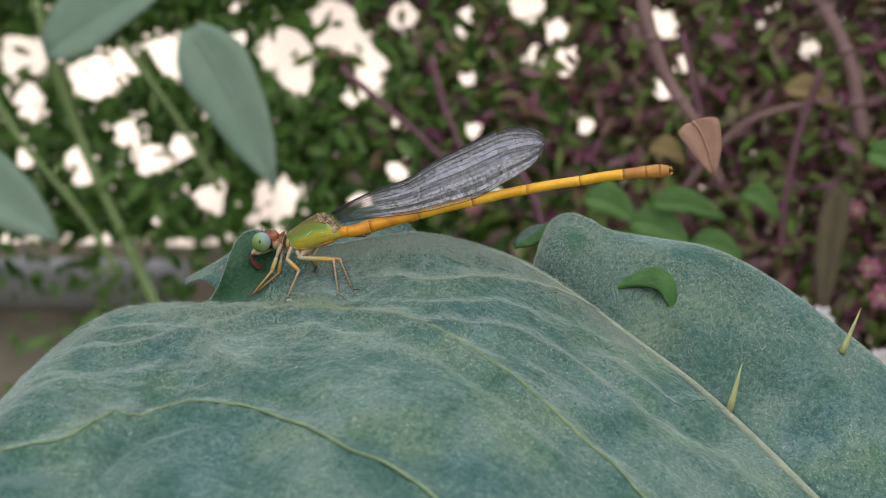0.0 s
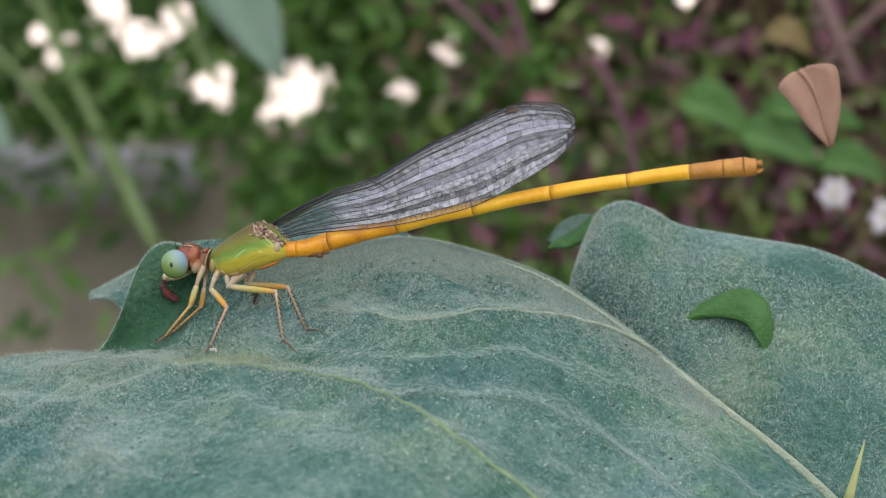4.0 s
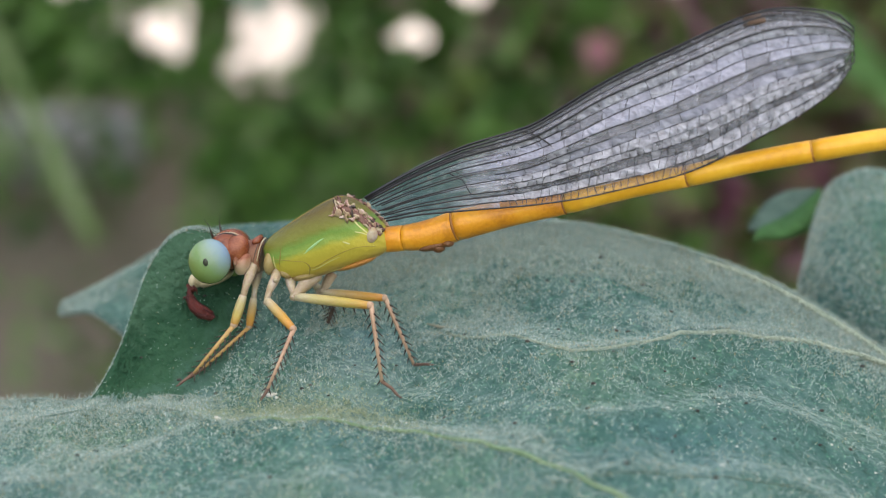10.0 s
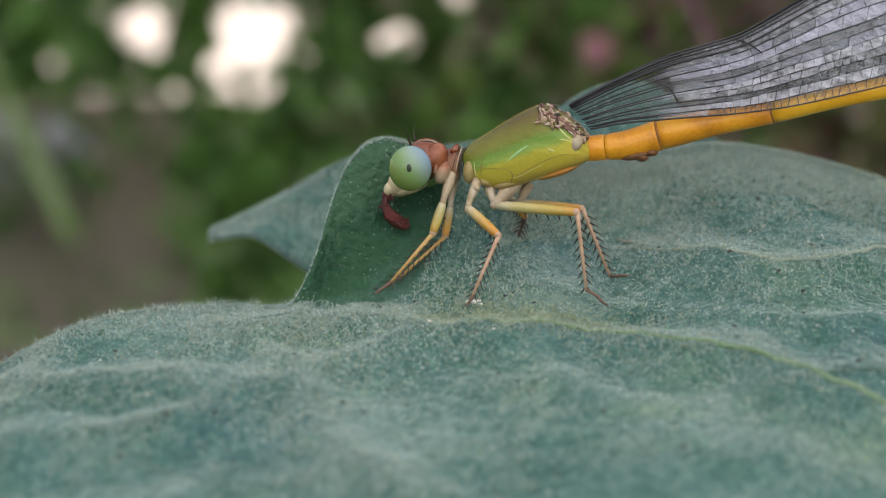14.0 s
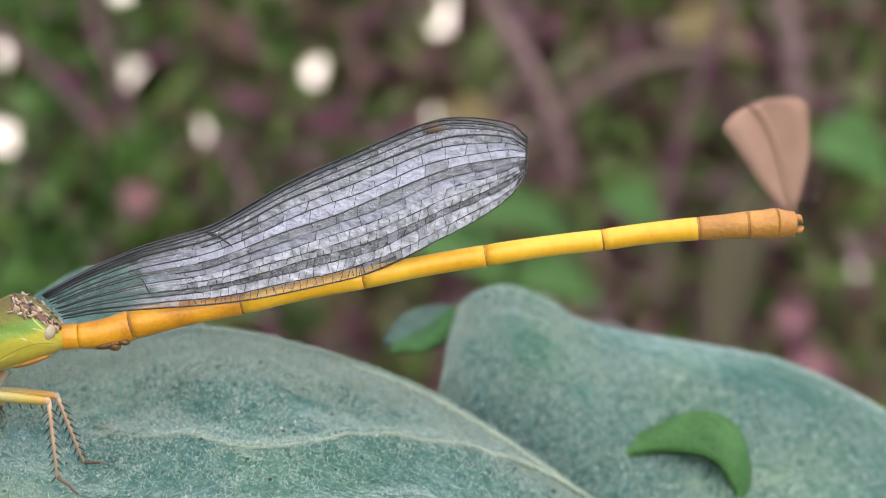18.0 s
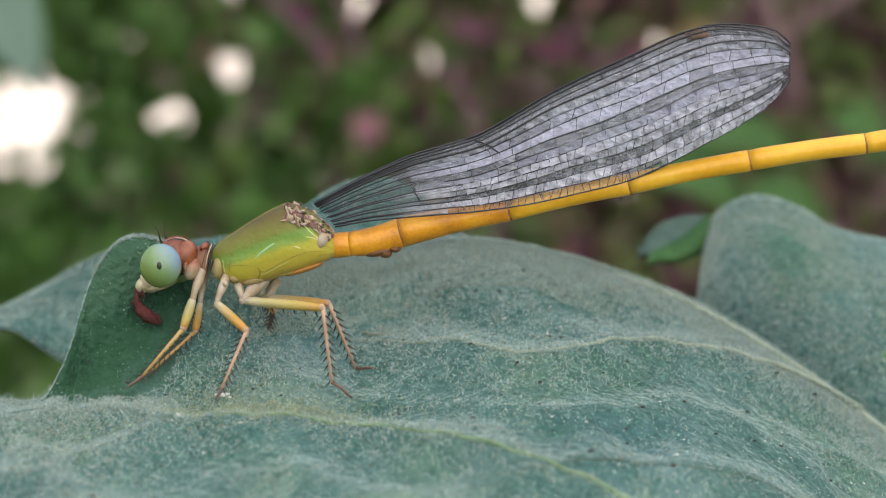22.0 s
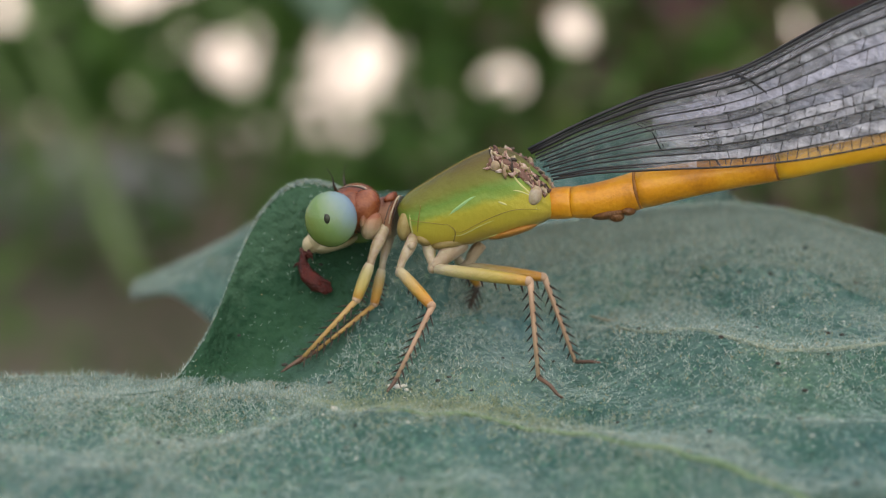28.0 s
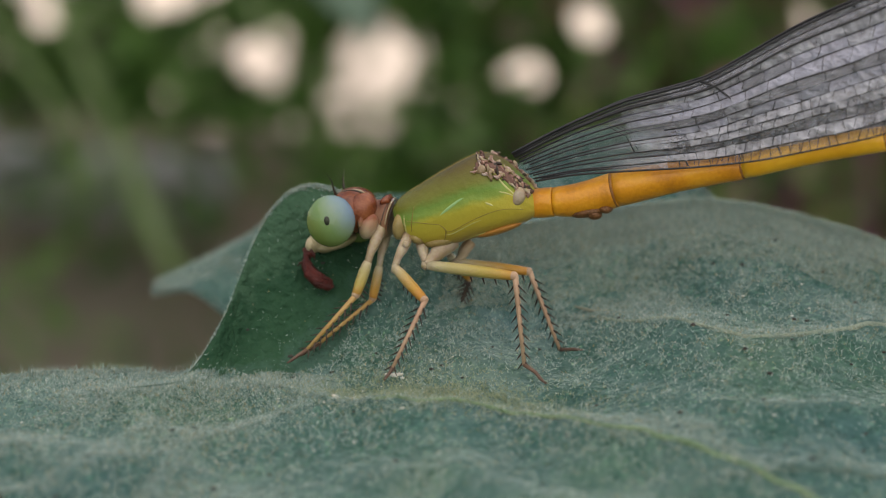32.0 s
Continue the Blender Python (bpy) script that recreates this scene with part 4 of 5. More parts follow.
for sy in (-1, 1):
    high = 1.488 if sy < 0 else 1.446
    eye = fly_part("eye", ball(bmesh.new(), (-0.012, 0.15 * sy if sy < 0 else 0.125, high), (0.083, 0.080, 0.088), None, 32, 20), EYE, "round pale blue-green compound eye", HEADROOT)
    bm = bmesh.new()
    ball(bm, (-0.004, -0.2275 if sy < 0 else 0.203, high + 0.010), (0.010, 0.006, 0.016), Matrix.Rotation(radians(-8), 4, "Y"), 12, 8)
    fly_part("eye_spot", bm, PUPIL, "dark eye spot", HEADROOT)
    bm = bmesh.new()
    tube(bm, [(-0.025, 0.055 * sy, 1.565), (-0.032, 0.06 * sy, 1.585), (-0.036, 0.066 * sy, 1.61), (-0.044 + 0.012 * sy, 0.072 * sy, 1.64)], [0.0055, 0.004, 0.0015, 0.0008], 8)
    fly_part("antenna", bm, DARK, "short thin dark antenna", HEADROOT)

# legs: rows of joints from the hip to the claw
def leg(hip, knee, ankle, toe, thick, mats, spines=9, flip=1):
    hip, knee, ankle, toe = (Vector(p) for p in (hip, knee, ankle, toe))
    thick *= 1.12
    bm = bmesh.new()
    tube(bm, [hip, hip.lerp(knee, 0.12), hip.lerp(knee, 0.3), hip.lerp(knee, 0.6), hip.lerp(knee, 0.85), knee], [thick * 0.74, thick * 0.90, thick * 1.0, thick * 1.0, thick * 0.88, thick * 0.72], 12)
    tint = mats[0]
    way = (knee - hip).normalized()
    thigh = material("thigh", [(0.0, (0.46, 0.40, 0.29)), (0.3, tint[0]), (0.72, tint[1]), (0.95, tint[2])], 700, 0.38, 0.15, subsurface=0.25, axis=(way, (hip - Vector((0.4, -0.1, 1.0))).dot(way), (knee - hip).length, 0.25))
    root = fly_part("leg", bm, thigh, "pale yellow leg turning orange at the knee")
    bm = bmesh.new()
    ball(bm, knee + (hip - knee).normalized() * thick * 0.3, (thick * 0.80, thick * 0.78, thick * 0.78))
    fly_part("knee", bm, TIBIA, "tan knee", root)
    bm = bmesh.new()
    mid = knee.lerp(ankle, 0.5)
    tube(bm, [knee, knee.lerp(ankle, 0.2), mid, ankle], [thick * 0.55, thick * 0.46, thick * 0.42, thick * 0.34], 8)
    fly_part("tibia", bm, mats[1], "thin tan shin", root)
    bm = bmesh.new()
    bend = ankle.lerp(toe, 0.45) + Vector((0.004, 0, 0.004))
    tube(bm, [ankle, bend, ankle.lerp(toe, 0.8), toe], [thick * 0.38, thick * 0.32, thick * 0.28, thick * 0.12], 8)
    tube(bm, [ankle.lerp(toe, 0.85), toe + Vector((0.008, -0.012, 0.004))], [thick * 0.2, thick * 0.06], 6)
    fly_part("foot", bm, FOOT, "brown jointed foot with claws", root)
    d = (ankle - knee).normalized()
    out = Vector((flip, -0.35, 0))
    out = (out - d * out.dot(d)).normalized()

    def spine(p, q):
        bm = bmesh.new()
        tube(bm, [p, p.lerp(q, 0.5), q], [0.0042, 0.003, 0.0008], 5)
        fly_part("spine", bm, DARK, "", root)

    for k in range(spines):
        p = knee.lerp(ankle, 0.08 + 0.88 * k / (spines - 1))
        for sgn in (1, -1):
            spine(p, p + (out * sgn * 0.75 + d * 0.75) * (0.050 - 0.014 * k / spines))
    fd = (knee - hip).normalized()
    low = Vector((0, 0, -1))
    low = (low - fd * low.dot(fd)).normalized()
    for k in range(5):
        p = hip.lerp(knee, 0.35 + 0.14 * k) + low * thick * 0.8
        spine(p, p + low * 0.024 + fd * 0.009)


PALE = ((0.40, 0.34, 0.15), (0.41, 0.31, 0.08), (0.42, 0.23, 0.045))
AMBER = ((0.40, 0.29, 0.12), (0.43, 0.23, 0.04), (0.44, 0.20, 0.035))
leg((0.112, -0.119, 1.352), (0.080, -0.15, 1.237), (-0.072, -0.20, 1.050), (-0.130, -0.24, 1.006), 0.017, (PALE, LEGORANGE), 8)
leg((0.128, -0.03, 1.325), (0.112, -0.05, 1.211), (-0.041, -0.165, 1.067), (-0.095, -0.20, 1.026), 0.015, (AMBER, LEGORANGE), 8)
leg((0.213, -0.142, 1.342), (0.350, -0.25, 1.253), (0.265, -0.33, 1.032), (0.245, -0.36, 0.995), 0.017, (AMBER, TIBIA), 9)
leg((0.34, 0.10, 1.36), (0.398, 0.17, 1.27), (0.360, 0.16, 1.148), (0.358, 0.13, 1.115), 0.015, (AMBER, DARK), 7)
leg((0.318, -0.10, 1.350), (0.642, -0.19, 1.346), (0.684, -0.20, 1.052), (0.769, -0.24, 1.0), 0.0180, (PALE, TIBIA), 9)
leg((0.38, 0.03, 1.345), (0.637, 0.05, 1.328), (0.750, 0.05, 1.066), (0.853, 0.03, 1.073), 0.0165, (AMBER, TIBIA), 9)
for pts, r, mat in (([(0.137, -0.040, 1.470), (0.128, -0.085, 1.420), (0.118, -0.110, 1.380), (0.111, -0.121, 1.340)], 0.0235, CREAM), ([(0.238, -0.050, 1.455), (0.233, -0.100, 1.412), (0.220, -0.128, 1.375), (0.211, -0.143, 1.332)], 0.0225, CREAM), ([(0.385, -0.020, 1.425), (0.352, -0.060, 1.400), (0.330, -0.085, 1.372), (0.310, -0.100, 1.350)], 0.0340, CREAM), ([(0.275, -0.030, 1.430), (0.285, -0.055, 1.405), (0.298, -0.080, 1.378), (0.314, -0.098, 1.352)], 0.0260, CREAM), ([(0.14, 0.03, 1.45), (0.134, 0.0, 1.40), (0.130, -0.02, 1.36), (0.127, -0.031, 1.315)], 0.020, CREAM), ([(0.29, 0.05, 1.44), (0.31, 0.08, 1.40), (0.33, 0.09, 1.38), (0.345, 0.105, 1.352)], 0.022, NECK), ([(0.43, 0.05, 1.42), (0.41, 0.04, 1.39), (0.395, 0.035, 1.36), (0.375, 0.03, 1.345)], 0.024, NECK)):
    bm = bmesh.new()
    rows = [(i / 3, *p) for i, p in enumerate(pts)]
    tube(bm, [along(rows, i / 12) for i in range(13)], [r * (0.76 + 0.16 * math.sin(math.pi * min(1, i / 8)) - 0.27 * i / 12) for i in range(13)], 16)
    ball(bm, pts[3], (r * 0.5,) * 3, None, 12, 8)
    fly_part("coxa", bm, mat, "pale translucent hip joint")
fly_part("hip_knob", ball(bmesh.new(), (0.243, -0.118, 1.418), (0.013, 0.012, 0.012), None, 12, 8), CREAM, "small pale knob at the hip")

# wings
UPPER = [(0.0, 0.585, 1.738), (0.075, 0.726, 1.820), (0.145, 0.857, 1.886), (0.2, 0.965, 1.934), (0.26, 1.074, 1.968), (0.335, 1.216, 2.015), (0.375, 1.291, 2.053), (0.433, 1.399, 2.119), (0.49, 1.506, 2.185), (0.56, 1.635, 2.253), (0.627, 1.764, 2.313), (0.696, 1.893, 2.375), (0.764, 2.021, 2.435), (0.82, 2.129, 2.468), (0.89, 2.259, 2.472), (0.954, 2.379, 2.453), (0.985, 2.436, 2.41), (1.0, 2.462, 2.345)]
LOWER = [(0.0, 0.669, 1.650), (0.075, 0.79, 1.677), (0.145, 0.90, 1.692), (0.2, 0.985, 1.702), (0.26, 1.09, 1.714), (0.335, 1.235, 1.731), (0.433, 1.41, 1.76), (0.49, 1.519, 1.785), (0.56, 1.649, 1.819), (0.655, 1.823, 1.868), (0.72, 1.952, 1.924), (0.775, 2.059, 1.985), (0.83, 2.166, 2.047), (0.89, 2.273, 2.11), (0.95, 2.379, 2.191), (0.985, 2.44, 2.27), (1.0, 2.464, 2.33)]
ROWS = [0.0, 0.055, 0.12, 0.21, 0.31, 0.41, 0.50, 0.59, 0.67, 0.745, 0.82, 0.91, 1.0]


def wing(name, y, tilt, slide, seed, base_veins, label):
    rnd = random.Random(seed)
    front = seed == 1
    hinge = Vector((0.60, 0, 1.69))
    turn = Matrix.Rotation(radians(tilt), 3, "Y")

    def at(s, f):
        a, b = Vector((along(UPPER, s)[0], 0, along(UPPER, s)[1])), Vector((along(LOWER, s)[0], 0, along(LOWER, s)[1]))
        p = turn @ (a.lerp(b, f) - hinge) + hinge + Vector((slide * s, 0, 0))
        p.y = y + 0.015 * math.sin(math.pi * s) * (1 if y > 0 else -1)
        return p

    def fold(k, s):
        """Pleats across the wing: every second vein lies higher."""
        return Vector((0, (0.008 if k in (1, 3, 4, 7, 10) else -0.006) * min(1, s * 2.5), 0))

    bm = bmesh.new()
    wave = [[(rnd.uniform(-1, 1), rnd.uniform(0, 6)) for _ in range(2)] for _ in ROWS]

    def rail(k, s):
        w = sum(m * math.sin((14 + 17 * i) * s + ph) for i, (m, ph) in enumerate(wave[k])) * 0.008
        return at(s, min(1, max(0, ROWS[k] + w * (0 < k < len(ROWS) - 1) * min(1, s * 2)))) + fold(k, s)

    for k, f in enumerate(ROWS):
        r = 0.0040 if k in (0, 2) else 0.0030 if k in (1, len(ROWS) - 1) else 0.0023
        start = 0.0 if k in base_veins else rnd.uniform(0.2, 0.34)
        if not front and k not in base_veins and k % 2:
            continue
        steps = [start + (0.988 - start) * i / 34 for i in range(35)]
        tube(bm, [rail(k, s) for s in steps], [r * (1.25 - 0.45 * s) for s in steps], 5)
    verts, faces, looks = [], [], []
    shared = [0.0, 0.1, 0.2, 0.28]
    while shared[-1] < 0.95:
        shared.append(shared[-1] + rnd.uniform(0.035, 0.055))
    for k in range(len(ROWS) - 1):
        s, cuts = 0.0, [0.0]
        step = (0.036, 0.034, 0.040, 0.034, 0.030, 0.026, 0.022, 0.020, 0.018, 0.018, 0.017, 0.017)[k]
        while s < 0.97:
            s += step * rnd.uniform(0.75, 1.25) * (2.2 if s < 0.25 else 1)
            cuts.append(min(s, 0.985))
        if 2 <= k <= 6:
            cuts = [min(0.985, s + 0.006 * (k - 4) * min(1, s * 3)) for s in shared] + [0.985]
            cuts[0] = 0.0
        for a, c in zip(cuts, cuts[1:]):
            if 0.29 < c < 0.98 and (front or rnd.random() < 0.3):
                lean = rnd.uniform(-0.004, 0.004)
                tube(bm, [rail(k, c + lean), rail(k + 1, c - lean)], [0.0013, 0.0013], 4, cap=False)
            n = len(verts)
            j1, j2 = rnd.gauss(0, 0.0035), rnd.gauss(0, 0.0035)
            for q, o in ((rail(k, a), j1), (rail(k, c), j2), (rail(k + 1, c), -j1), (rail(k + 1, a), -j2)):
                q.y += o * min(1, 3 * a) * (1 if k > 4 else 0.3)
                verts.append(tuple(q))
            faces.append((n, n + 1, n + 2, n + 3))
            # Skin tone per row paints how the pleats catch the light.
            look = (0, 0, 2, 1, 1, 0, 1, 2, 2, 0, 2, 2)[k]
            if a < 0.15 + 0.06 * math.sin(k * 1.7):
                look = 3
            elif k == 11 and 0.25 < a < 0.72 and y < 0:
                look = 4
            looks.append(look if look > 2 or rnd.random() < 0.9 else rnd.choice((0, 2)))
    tube(bm, [rail(k, 0.986) for k in range(len(ROWS))], [0.003] * len(ROWS), 5)
    tube(bm, [rail(0, 0.335), rail(2, 0.36), rail(4, 0.385), rail(6, 0.40)], [0.0036, 0.0034, 0.003, 0.0018], 5)
    tube(bm, [rail(4, 0.17), rail(6, 0.20), rail(9, 0.215)], [0.0018] * 3, 5)
    root = fly_part(name, bm, WINGVEIN, label)
    skin = tagged(raw("membrane", verts, faces, SKINS[0], root, "smoky transparent wing skin with sheen painted in rows"), kind="stuff")
    for look in SKINS[1:]:
        skin.data.materials.append(look)
    skin.data.polygons.foreach_set("material_index", looks)
    bm = bmesh.new()
    p = at(0.80, 0.03)
    bmesh.ops.create_cube(bm, size=1, matrix=Matrix.Translation(p) @ Matrix.Rotation(radians(-12 + tilt), 4, "Y") @ Matrix.Diagonal((0.07, 0.008, 0.022, 1)))
    bmesh.ops.bevel(bm, geom=bm.edges[:], offset=0.003, segments=1, affect="EDGES")
    fly_part("wing_spot", bm, STIGMA, "small brown wing-tip spot", root)


wing("forewing", -0.045, 0.0, 0.0, 1, (0, 1, 2, 4, 7, 9, 11, 12), "smoky net-veined forewing")
wing("hindwing", -0.018, 0.4, -0.03, 2, (0, 3, 5, 10), "smoky net-veined hindwing")
wing("hindwing", 0.018, -0.2, -0.03, 3, (2, 8), "smoky net-veined hindwing")
wing("forewing", 0.045, -0.5, 0.008, 4, (0, 6, 12), "smoky net-veined forewing")
rnd = random.Random(8)
for sy in (-1, 1):
    def flank(s, turn, out=0.0):
        p = thorax_at(s, turn, out)
        return Vector((p.x, p.y * -sy, p.z))

    # Dark tube beneath the plates paints the shade in the gaps between them.
    bm = bmesh.new()
    tube(bm, [flank(0.60, 1.0, -0.012), flank(0.70, 0.95, -0.010), flank(0.80, 0.85, -0.010), flank(0.92, 0.7, -0.012)], [0.010, 0.018, 0.018, 0.010], 10)
    base = fly_part("wing_joint", bm, HINGE, "wing hinge darkened to paint shade between its pinkish-white plates")
    for k in range(110):
        s = 0.59 + 0.34 * rnd.random()
        c = flank(s, rnd.uniform(0.6, 1.3), rnd.uniform(0.002, 0.012))
        r = rnd.uniform(0.004, 0.0095)
        bm = bmesh.new()
        ball(bm, c, (r * rnd.uniform(1.1, 2.8), r * 0.7, r * rnd.uniform(0.4, 0.9)), Matrix.Rotation(rnd.uniform(-0.3, 1.7), 4, "Y"), 7, 5)
        for v in bm.verts:
            v.co += Vector((noise.noise(v.co * 90), 0, noise.noise(v.co * 90 + Vector((5, 5, 5))))) * 0.007
        fly_part("plate", bm, rnd.choice((SCLERITE, SCLERITE, SCLERITE, HINGE, DARK, CREAM, CREAM)), "", base)
    bm = bmesh.new()
    ball(bm, flank(0.875, 0.42, 0.002), (0.022, 0.012, 0.030), Matrix.Rotation(radians(25), 4, "Y"), 12, 8)
    fly_part("plate", bm, CREAM, "white side plate", base)
    bm = bmesh.new()
    ball(bm, flank(0.64, 0.72, 0.006), (0.016, 0.010, 0.017), None, 12, 8)
    fly_part("plate", bm, CREAM, "white side plate", base)

# the red scrap of prey in its jaws
PREYTHING = thing("prey", -0.09, -0.06, 1.30, "dark red scrap of insect prey held in the jaws", "prey")
bm = bmesh.new()
tube(bm, [(-0.103, -0.05, 1.378), (-0.122, -0.06, 1.35), (-0.124, -0.065, 1.325), (-0.105, -0.07, 1.295), (-0.07, -0.07, 1.268), (-0.035, -0.065, 1.25), (-0.022, -0.065, 1.252)], [0.010, 0.014, 0.019, 0.025, 0.027, 0.018, 0.004], 10)
for v in bm.verts:
    v.co += Vector((noise.noise(v.co * 60), noise.noise(v.co * 60 + Vector((9, 0, 0))), noise.noise(v.co * 60 + Vector((0, 9, 0))))) * 0.004
part("body", bm, PREY, PREYTHING, "dark red curled body")
bm = bmesh.new()
ball(bm, (-0.118, -0.055, 1.362), (0.024, 0.016, 0.012), Matrix.Rotation(radians(30), 4, "Y"), 12, 8)
part("head", bm, PREY, PREYTHING, "dark red head end")
for pts in ([(-0.125, -0.07, 1.33), (-0.142, -0.08, 1.326), (-0.148, -0.08, 1.315)], [(-0.10, -0.09, 1.375), (-0.085, -0.095, 1.362), (-0.083, -0.095, 1.345)], [(-0.06, -0.085, 1.285), (-0.035, -0.09, 1.282), (-0.02, -0.09, 1.275)]):
    bm = bmesh.new()
    tube(bm, pts, [0.006, 0.004, 0.0015], 6)
    part("limb", bm, PREY, PREYTHING)

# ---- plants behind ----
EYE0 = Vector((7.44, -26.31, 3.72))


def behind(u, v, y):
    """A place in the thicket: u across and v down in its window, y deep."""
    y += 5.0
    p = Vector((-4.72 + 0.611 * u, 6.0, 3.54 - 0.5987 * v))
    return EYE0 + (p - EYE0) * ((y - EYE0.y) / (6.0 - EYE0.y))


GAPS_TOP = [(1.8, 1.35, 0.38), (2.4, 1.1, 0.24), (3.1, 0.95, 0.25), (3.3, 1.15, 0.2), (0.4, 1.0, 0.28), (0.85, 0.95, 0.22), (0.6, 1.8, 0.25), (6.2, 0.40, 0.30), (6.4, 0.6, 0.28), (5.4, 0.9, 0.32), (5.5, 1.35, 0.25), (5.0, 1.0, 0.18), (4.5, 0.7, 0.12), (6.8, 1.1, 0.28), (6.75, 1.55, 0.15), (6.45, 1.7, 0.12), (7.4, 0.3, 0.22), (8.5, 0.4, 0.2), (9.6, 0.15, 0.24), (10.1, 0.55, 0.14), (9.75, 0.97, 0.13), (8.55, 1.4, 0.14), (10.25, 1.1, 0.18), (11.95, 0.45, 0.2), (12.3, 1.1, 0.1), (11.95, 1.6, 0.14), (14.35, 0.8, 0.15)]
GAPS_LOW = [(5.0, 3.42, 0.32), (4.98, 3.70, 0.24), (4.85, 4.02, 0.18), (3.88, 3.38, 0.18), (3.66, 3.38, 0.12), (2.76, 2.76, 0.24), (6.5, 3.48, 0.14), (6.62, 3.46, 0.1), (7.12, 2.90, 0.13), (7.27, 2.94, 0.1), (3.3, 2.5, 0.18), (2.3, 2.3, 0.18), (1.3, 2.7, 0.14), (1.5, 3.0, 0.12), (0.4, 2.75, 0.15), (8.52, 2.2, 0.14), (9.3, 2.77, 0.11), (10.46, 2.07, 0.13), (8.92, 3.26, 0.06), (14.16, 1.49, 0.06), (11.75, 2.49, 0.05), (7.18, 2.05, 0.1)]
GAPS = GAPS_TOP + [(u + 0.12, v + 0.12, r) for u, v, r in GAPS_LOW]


def foliage(name, mat, label, count, window, depth, size, seed, lens_gap=1.0, drop=None):
    rnd = random.Random(seed)
    verts, faces = [], []
    made = 0
    while made < count:
        u, v = rnd.uniform(window[0], window[1]), rnd.uniform(window[2], window[3])
        L = rnd.uniform(*size)
        made += 1
        if drop and rnd.random() < drop(u, v):
            continue
        d = Vector((rnd.gauss(0, 0.7), rnd.gauss(0, 0.5), rnd.gauss(-0.2, 0.7))).normalized()
        soft = lens_gap * rnd.uniform(0.88, 1.22)
        ends = [(u + f * L * d.x, v - f * L * d.z) for f in (-1, -0.5, 0, 0.5, 1)]
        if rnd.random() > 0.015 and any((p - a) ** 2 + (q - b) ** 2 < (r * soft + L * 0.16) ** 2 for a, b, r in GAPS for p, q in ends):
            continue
        c = behind(u, v, rnd.uniform(*depth))
        L *= 0.70
        n = Vector((rnd.gauss(0, 0.5), -0.8 + rnd.gauss(0, 0.4), 0.7 + rnd.gauss(0, 0.4)))
        s = d.cross(n).normalized()
        up = s.cross(d)
        w = L * rnd.uniform(0.28, 0.45)
        a = len(verts)
        for p in (c - d * L, c - d * L * 0.35 + s * w + up * w * 0.3, c - d * L * 0.35 - s * w + up * w * 0.3, c + d * L * 0.3 + s * w * 0.85 + up * w * 0.25, c + d * L * 0.3 - s * w * 0.85 + up * w * 0.25, c + d * L, c - d * L * 0.3, c + d * L * 0.3):
            verts.append(tuple(p))
        faces += [(a, a + 6, a + 1), (a, a + 2, a + 6), (a + 6, a + 7, a + 3, a + 1), (a + 6, a + 2, a + 4, a + 7), (a + 7, a + 5, a + 3), (a + 7, a + 4, a + 5)]
    ob = raw(name, verts, faces, mat)
    return tagged(ob, label, "foliage", kind="stuff")


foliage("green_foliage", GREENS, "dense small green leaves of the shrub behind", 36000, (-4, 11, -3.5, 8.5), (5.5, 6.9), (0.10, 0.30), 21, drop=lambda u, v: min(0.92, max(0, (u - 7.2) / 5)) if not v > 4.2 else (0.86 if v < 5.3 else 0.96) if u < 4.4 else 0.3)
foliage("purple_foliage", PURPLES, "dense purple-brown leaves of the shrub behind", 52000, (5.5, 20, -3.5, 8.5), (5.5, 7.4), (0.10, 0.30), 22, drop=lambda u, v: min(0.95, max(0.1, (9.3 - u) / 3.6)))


def broad_leaf(name, base, tip, width, mat, label, bend=(0, 0, 0.1), facing=(0, -1, 0.4), category="leaf"):
    """One broad leaf blade with a midrib, from its base to its tip."""
    base, tip = Vector(base), Vector(tip)
    ob = thing(name, *base, label, category)
    axis = tip - base
    side = axis.cross(Vector(facing)).normalized()
    bm, rows = bmesh.new(), 12
    grid = []
    for i in range(rows + 1):
        s = i / rows
        w = width * math.sin(math.pi * (0.06 + 0.92 * s) ** 0.8) * (1 + 0.08 * math.sin(9 * s))
        c = base + axis * s + Vector(bend) * math.sin(math.pi * s)
        grid.append([bm.verts.new(c + side * w * f + Vector(facing).normalized() * (abs(f) * w * 0.25)) for f in (-1, -0.6, -0.25, 0, 0.25, 0.6, 1)])
    for a, b in zip(grid, grid[1:]):
        for k in range(6):
            bm.faces.new((a[k], a[k + 1], b[k + 1], b[k]))
    leafpart = part("blade", bm, mat, ob)
    leafpart.modifiers.new("thick", "SOLIDIFY").thickness = 0.0002
    bm = bmesh.new()
    tube(bm, [base + axis * (i / 8) + Vector(bend) * math.sin(math.pi * i / 8) + Vector(facing).normalized() * 0.01 for i in range(9)], [0.02 - 0.0018 * i for i in range(9)], 6)
    part("midrib", bm, mat, ob)
    return ob


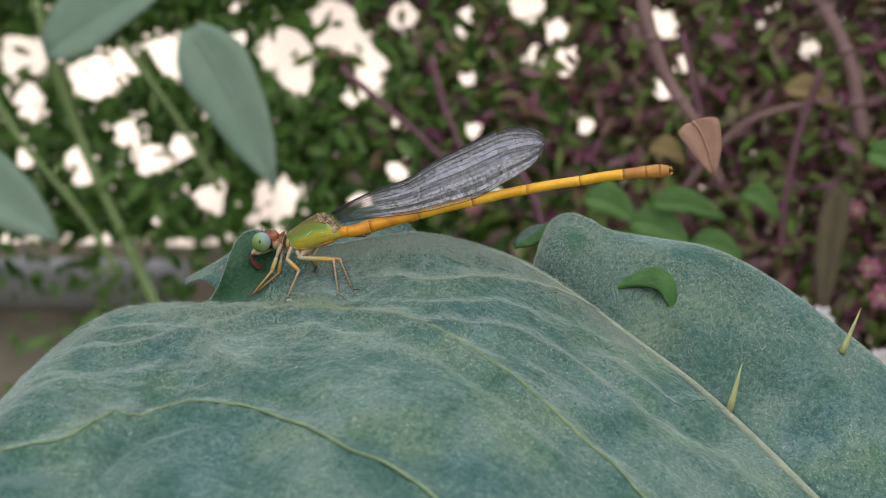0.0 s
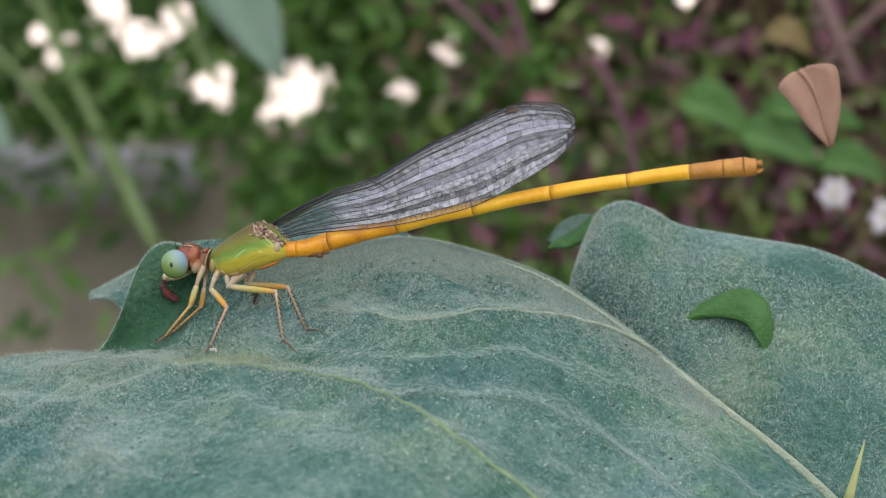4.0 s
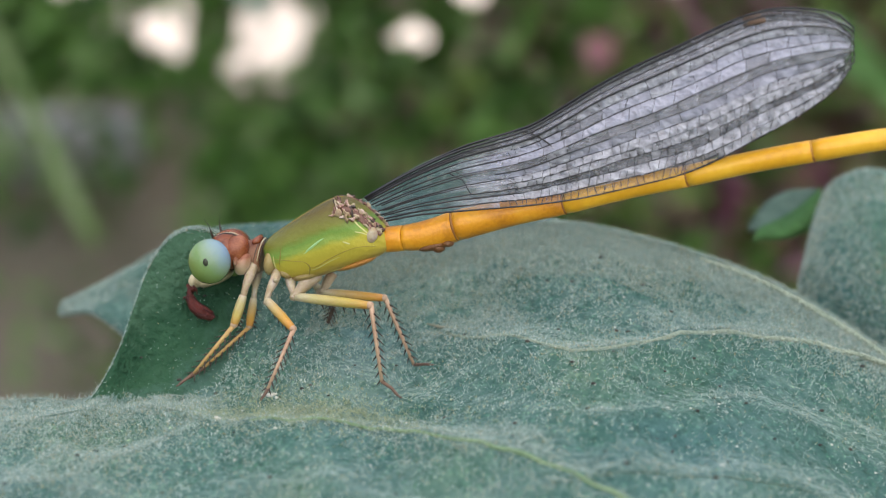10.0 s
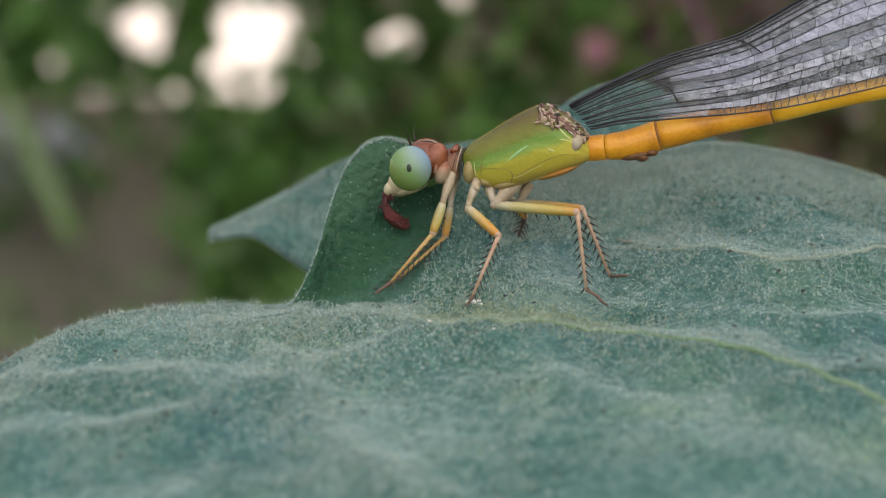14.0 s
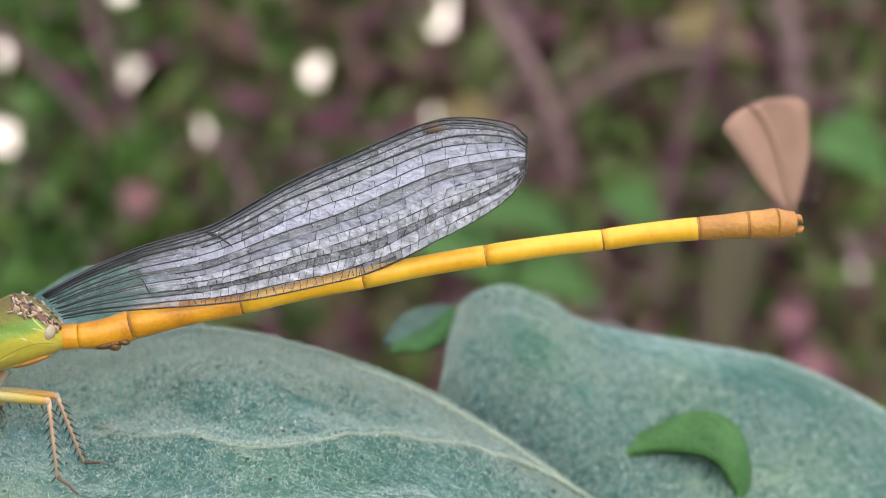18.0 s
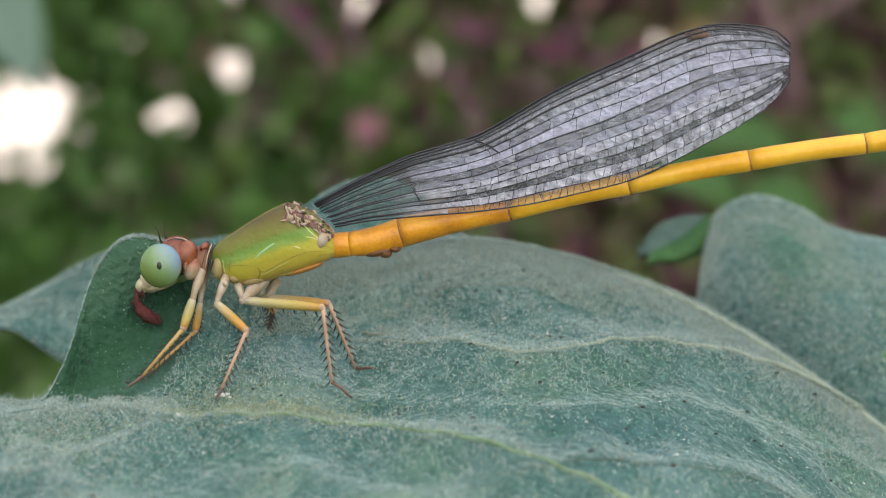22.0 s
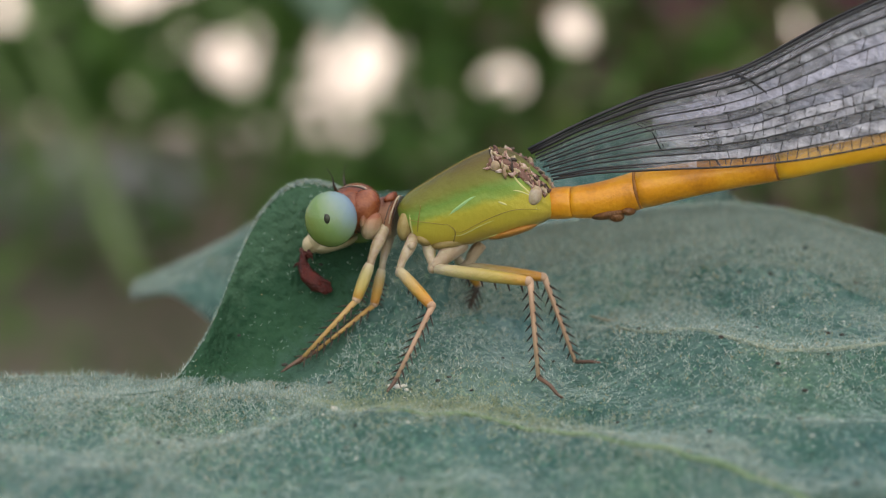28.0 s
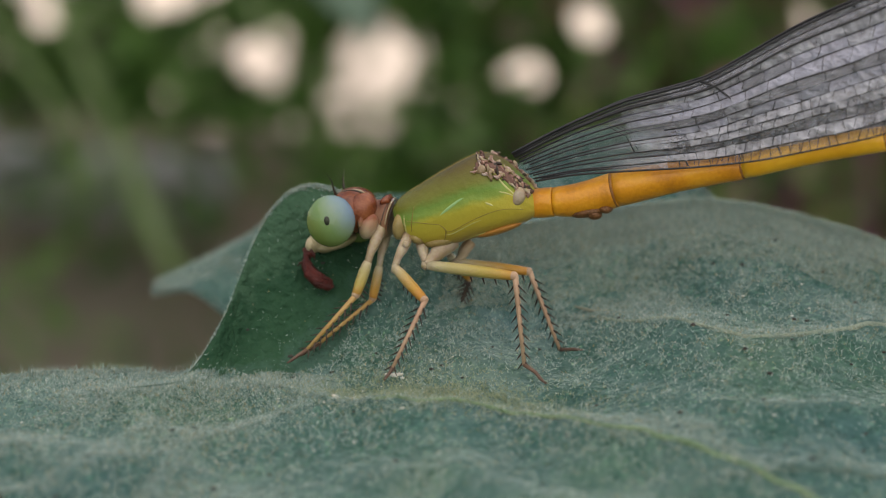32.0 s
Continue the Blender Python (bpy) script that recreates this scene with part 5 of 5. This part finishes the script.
def stem(name, pts, r0, r1, mat, label):
    pts = [Vector(p) for p in pts]
    rows = [(i / (len(pts) - 1), *p) for i, p in enumerate(pts)]
    ob = thing(name, *pts[-1], label, "stem")
    bm = bmesh.new()
    path = [Vector(along(rows, i / 20)) for i in range(21)]
    tube(bm, path, [r0 + (r1 - r0) * i / 20 + 0.02 * r0 * math.sin(i * 2.1) for i in range(21)], 10)
    part("stalk", bm, mat, ob)
    for i in (4, 10, 16):
        d = (path[i + 1] - path[i]).normalized()
        r = (r0 + (r1 - r0) * i / 20) * 1.25
        part("node", tube(bmesh.new(), [path[i] - d * r * 0.5, path[i], path[i] + d * r * 0.5], [r * 0.8, r, r * 0.8], 10), mat, ob)
    return ob


broad_leaf("pale_leaf", behind(0.9, 0.9, 4.6), behind(3.3, -0.4, 4.8), 0.42, PALELEAF, "broad pale blue-green leaf of the plant behind")
broad_leaf("pale_leaf", behind(3.6, 0.5, 4.6), behind(5.1, 3.3, 4.6), 0.42, PALELEAF, "broad pale blue-green leaf hanging down behind")
broad_leaf("pale_leaf", behind(-1.2, 2.9, 4.6), behind(1.1, 4.3, 4.6), 0.45, PALELEAF, "broad pale blue-green leaf of the plant behind")
stem("stem", [behind(0.4, -2.0, 5.2), behind(0.9, 0.6, 5.2), behind(1.6, 2.6, 5.5), behind(2.3, 4.2, 5.6), behind(3.1, 5.9, 5.6)], 0.06, 0.075, STEM, "thick green stem of the plant behind")
stem("stem", [behind(2.3, 0.7, 5.4), behind(2.9, 1.5, 5.3), behind(3.4, 2.2, 5.3), behind(4.1, 3.4, 5.3)], 0.045, 0.04, STEM, "green side stem of the plant behind")
stem("stem", [behind(-0.2, 1.5, 5.3), behind(0.5, 2.6, 5.3), behind(1.6, 3.9, 5.4), behind(2.2, 4.9, 5.4)], 0.045, 0.04, STEM, "green side stem of the plant behind")
stem("woody_stem", [behind(11.5, -0.2, 4.2), behind(11.9, 1.2, 4.2), behind(12.5, 2.2, 4.2), behind(12.9, 3.2, 4.3)], 0.085, 0.06, PINKSTEM, "pinkish stem in the purple shrub")
stem("woody_stem", [behind(12.2, 3.4, 5.0), behind(12.9, 2.5, 4.9), behind(13.6, 2.0, 4.9), behind(14.8, 1.7, 5.0)], 0.05, 0.04, PINKSTEM, "pinkish stem in the purple shrub")
stem("woody_stem", [behind(14.2, -0.5, 5.0), behind(15.0, 0.9, 4.9), behind(15.3, 2.4, 4.9)], 0.08, 0.09, PINKSTEM, "pinkish stem in the purple shrub")
for pts in (((6.3, 1.2), (7.0, 1.8), (7.6, 2.3), (8.2, 2.9)), ((7.9, 1.0), (8.1, 1.8), (8.3, 2.3), (8.5, 2.9)), ((12.25, 0.6), (12.4, 1.3), (12.55, 2.0), (12.7, 2.7)), ((9.4, 2.9), (9.7, 3.5), (9.9, 4.2), (10.0, 5.0)), ((14.6, 1.2), (14.2, 2.4), (14.0, 3.4), (13.9, 4.4))):
    stem("purple_stem", [behind(u, v, 4.9) for u, v in pts], 0.042, 0.035, PURPLESTEM, "dark purple stem in the shrub")
broad_leaf("tan_leaf", behind(11.7, 2.55, 4.9), behind(12.3, 2.85, 4.9), 0.13, TAN, "small yellow-tan leaf in the shrub")
broad_leaf("tan_leaf", behind(14.0, 1.5, 5.0), behind(14.9, 1.9, 5.0), 0.16, TAN, "small yellow-tan leaf in the shrub")
broad_leaf("dry_leaf", behind(12.42, 2.12, -3.0), behind(12.80, 3.06, -3.0), 0.19, DRY, "dry reddish-brown leaf hanging in the shrub")
broad_leaf("olive_leaf", behind(14.9, 3.2, 5.2), behind(14.6, 5.6, 5.2), 0.17, OLIVE, "drooping olive-brown leaf in the shrub")
for a, b, w in (((10.6, 3.4), (11.5, 3.9), 0.2), ((11.4, 3.8), (12.4, 4.3), 0.22), ((11.7, 3.5), (13.0, 3.8), 0.16), ((12.4, 4.2), (13.3, 4.5), 0.16), ((13.3, 3.3), (13.9, 3.8), 0.14), ((15.4, 2.6), (16.2, 3.1), 0.2)):
    broad_leaf("bright_leaf", behind(*a, 4.5), behind(*b, 4.5), w, BRIGHT, "bright green leaf low in the shrub")


def flower(u, v, y, r, mat, label, seed):
    rnd = random.Random(seed)
    c = behind(u, v, y)
    ob = thing("flower", *c, label, "flower", "small flowers in the shrub")
    for k in range(6):
        a = k * math.pi / 3 + rnd.uniform(-0.2, 0.2)
        bm = bmesh.new()
        ball(bm, c + Vector((math.cos(a) * r * 0.6, rnd.uniform(-0.1, 0.1) * r, math.sin(a) * r * 0.6)), (r * 0.5, r * 0.12, r * 0.32), Matrix.Rotation(-a, 4, "Y"), 10, 6)
        part("petal", bm, mat, ob)
    part("flower_centre", ball(bmesh.new(), c + Vector((0, -0.15 * r, 0)), (r * 0.2,) * 3, None, 10, 6), THORN, ob)


for i, (u, v, r) in enumerate(((12.6, 4.65, 0.14), (13.3, 4.95, 0.16), (13.6, 5.05, 0.12), (14.2, 5.35, 0.15), (14.6, 5.5, 0.15), (15.6, 6.2, 0.14))):
    flower(u, v, 4.4, r, PETAL, "small white flower in the shrub", i)
for i, (u, v, r) in enumerate(((15.4, 4.6, 0.13), (15.6, 5.1, 0.15), (8.6, 3.6, 0.12), (15.2, 3.6, 0.1))):
    flower(u, v, 5.2, r, PINK, "dull pink flower head in the shrub", 30 + i)

# grey pipe and low bank beyond the plants
bm = bmesh.new()
tube(bm, [behind(-6, 5.15, 8.7), behind(-1, 5.1, 8.7), behind(2.6, 5.1, 8.7), behind(3.4, 5.1, 8.7)], 0.34, 20)
tagged(part("pipe", bm, PIPE), "dull grey plastic pipe lying on the earth bank", "pipe")
bm = bmesh.new()
down = [0.25 * k for k in range(30)] + [7.5 + 4.4 * k for k in range(11)]
grid = [[bm.verts.new(behind(-7 + 0.25 * i, 4.35 + w + 0.10 * noise.noise(Vector((i * 0.3, 1, 2))), 9.4 - 0.12 * k) + Vector((0, 0.25 * noise.noise(Vector((i * 0.35, k * 0.35, 7))), 0))) for k, w in enumerate(down)] for i in range(56)]
for a, b in zip(grid, grid[1:]):
    for k in range(len(down) - 1):
        bm.faces.new((a[k], a[k + 1], b[k + 1], b[k]))
tagged(part("bank", bm, BANK), "low olive-brown earth bank beyond the shrubs", "earth bank", kind="structure")


def motions():
    pass


motions()
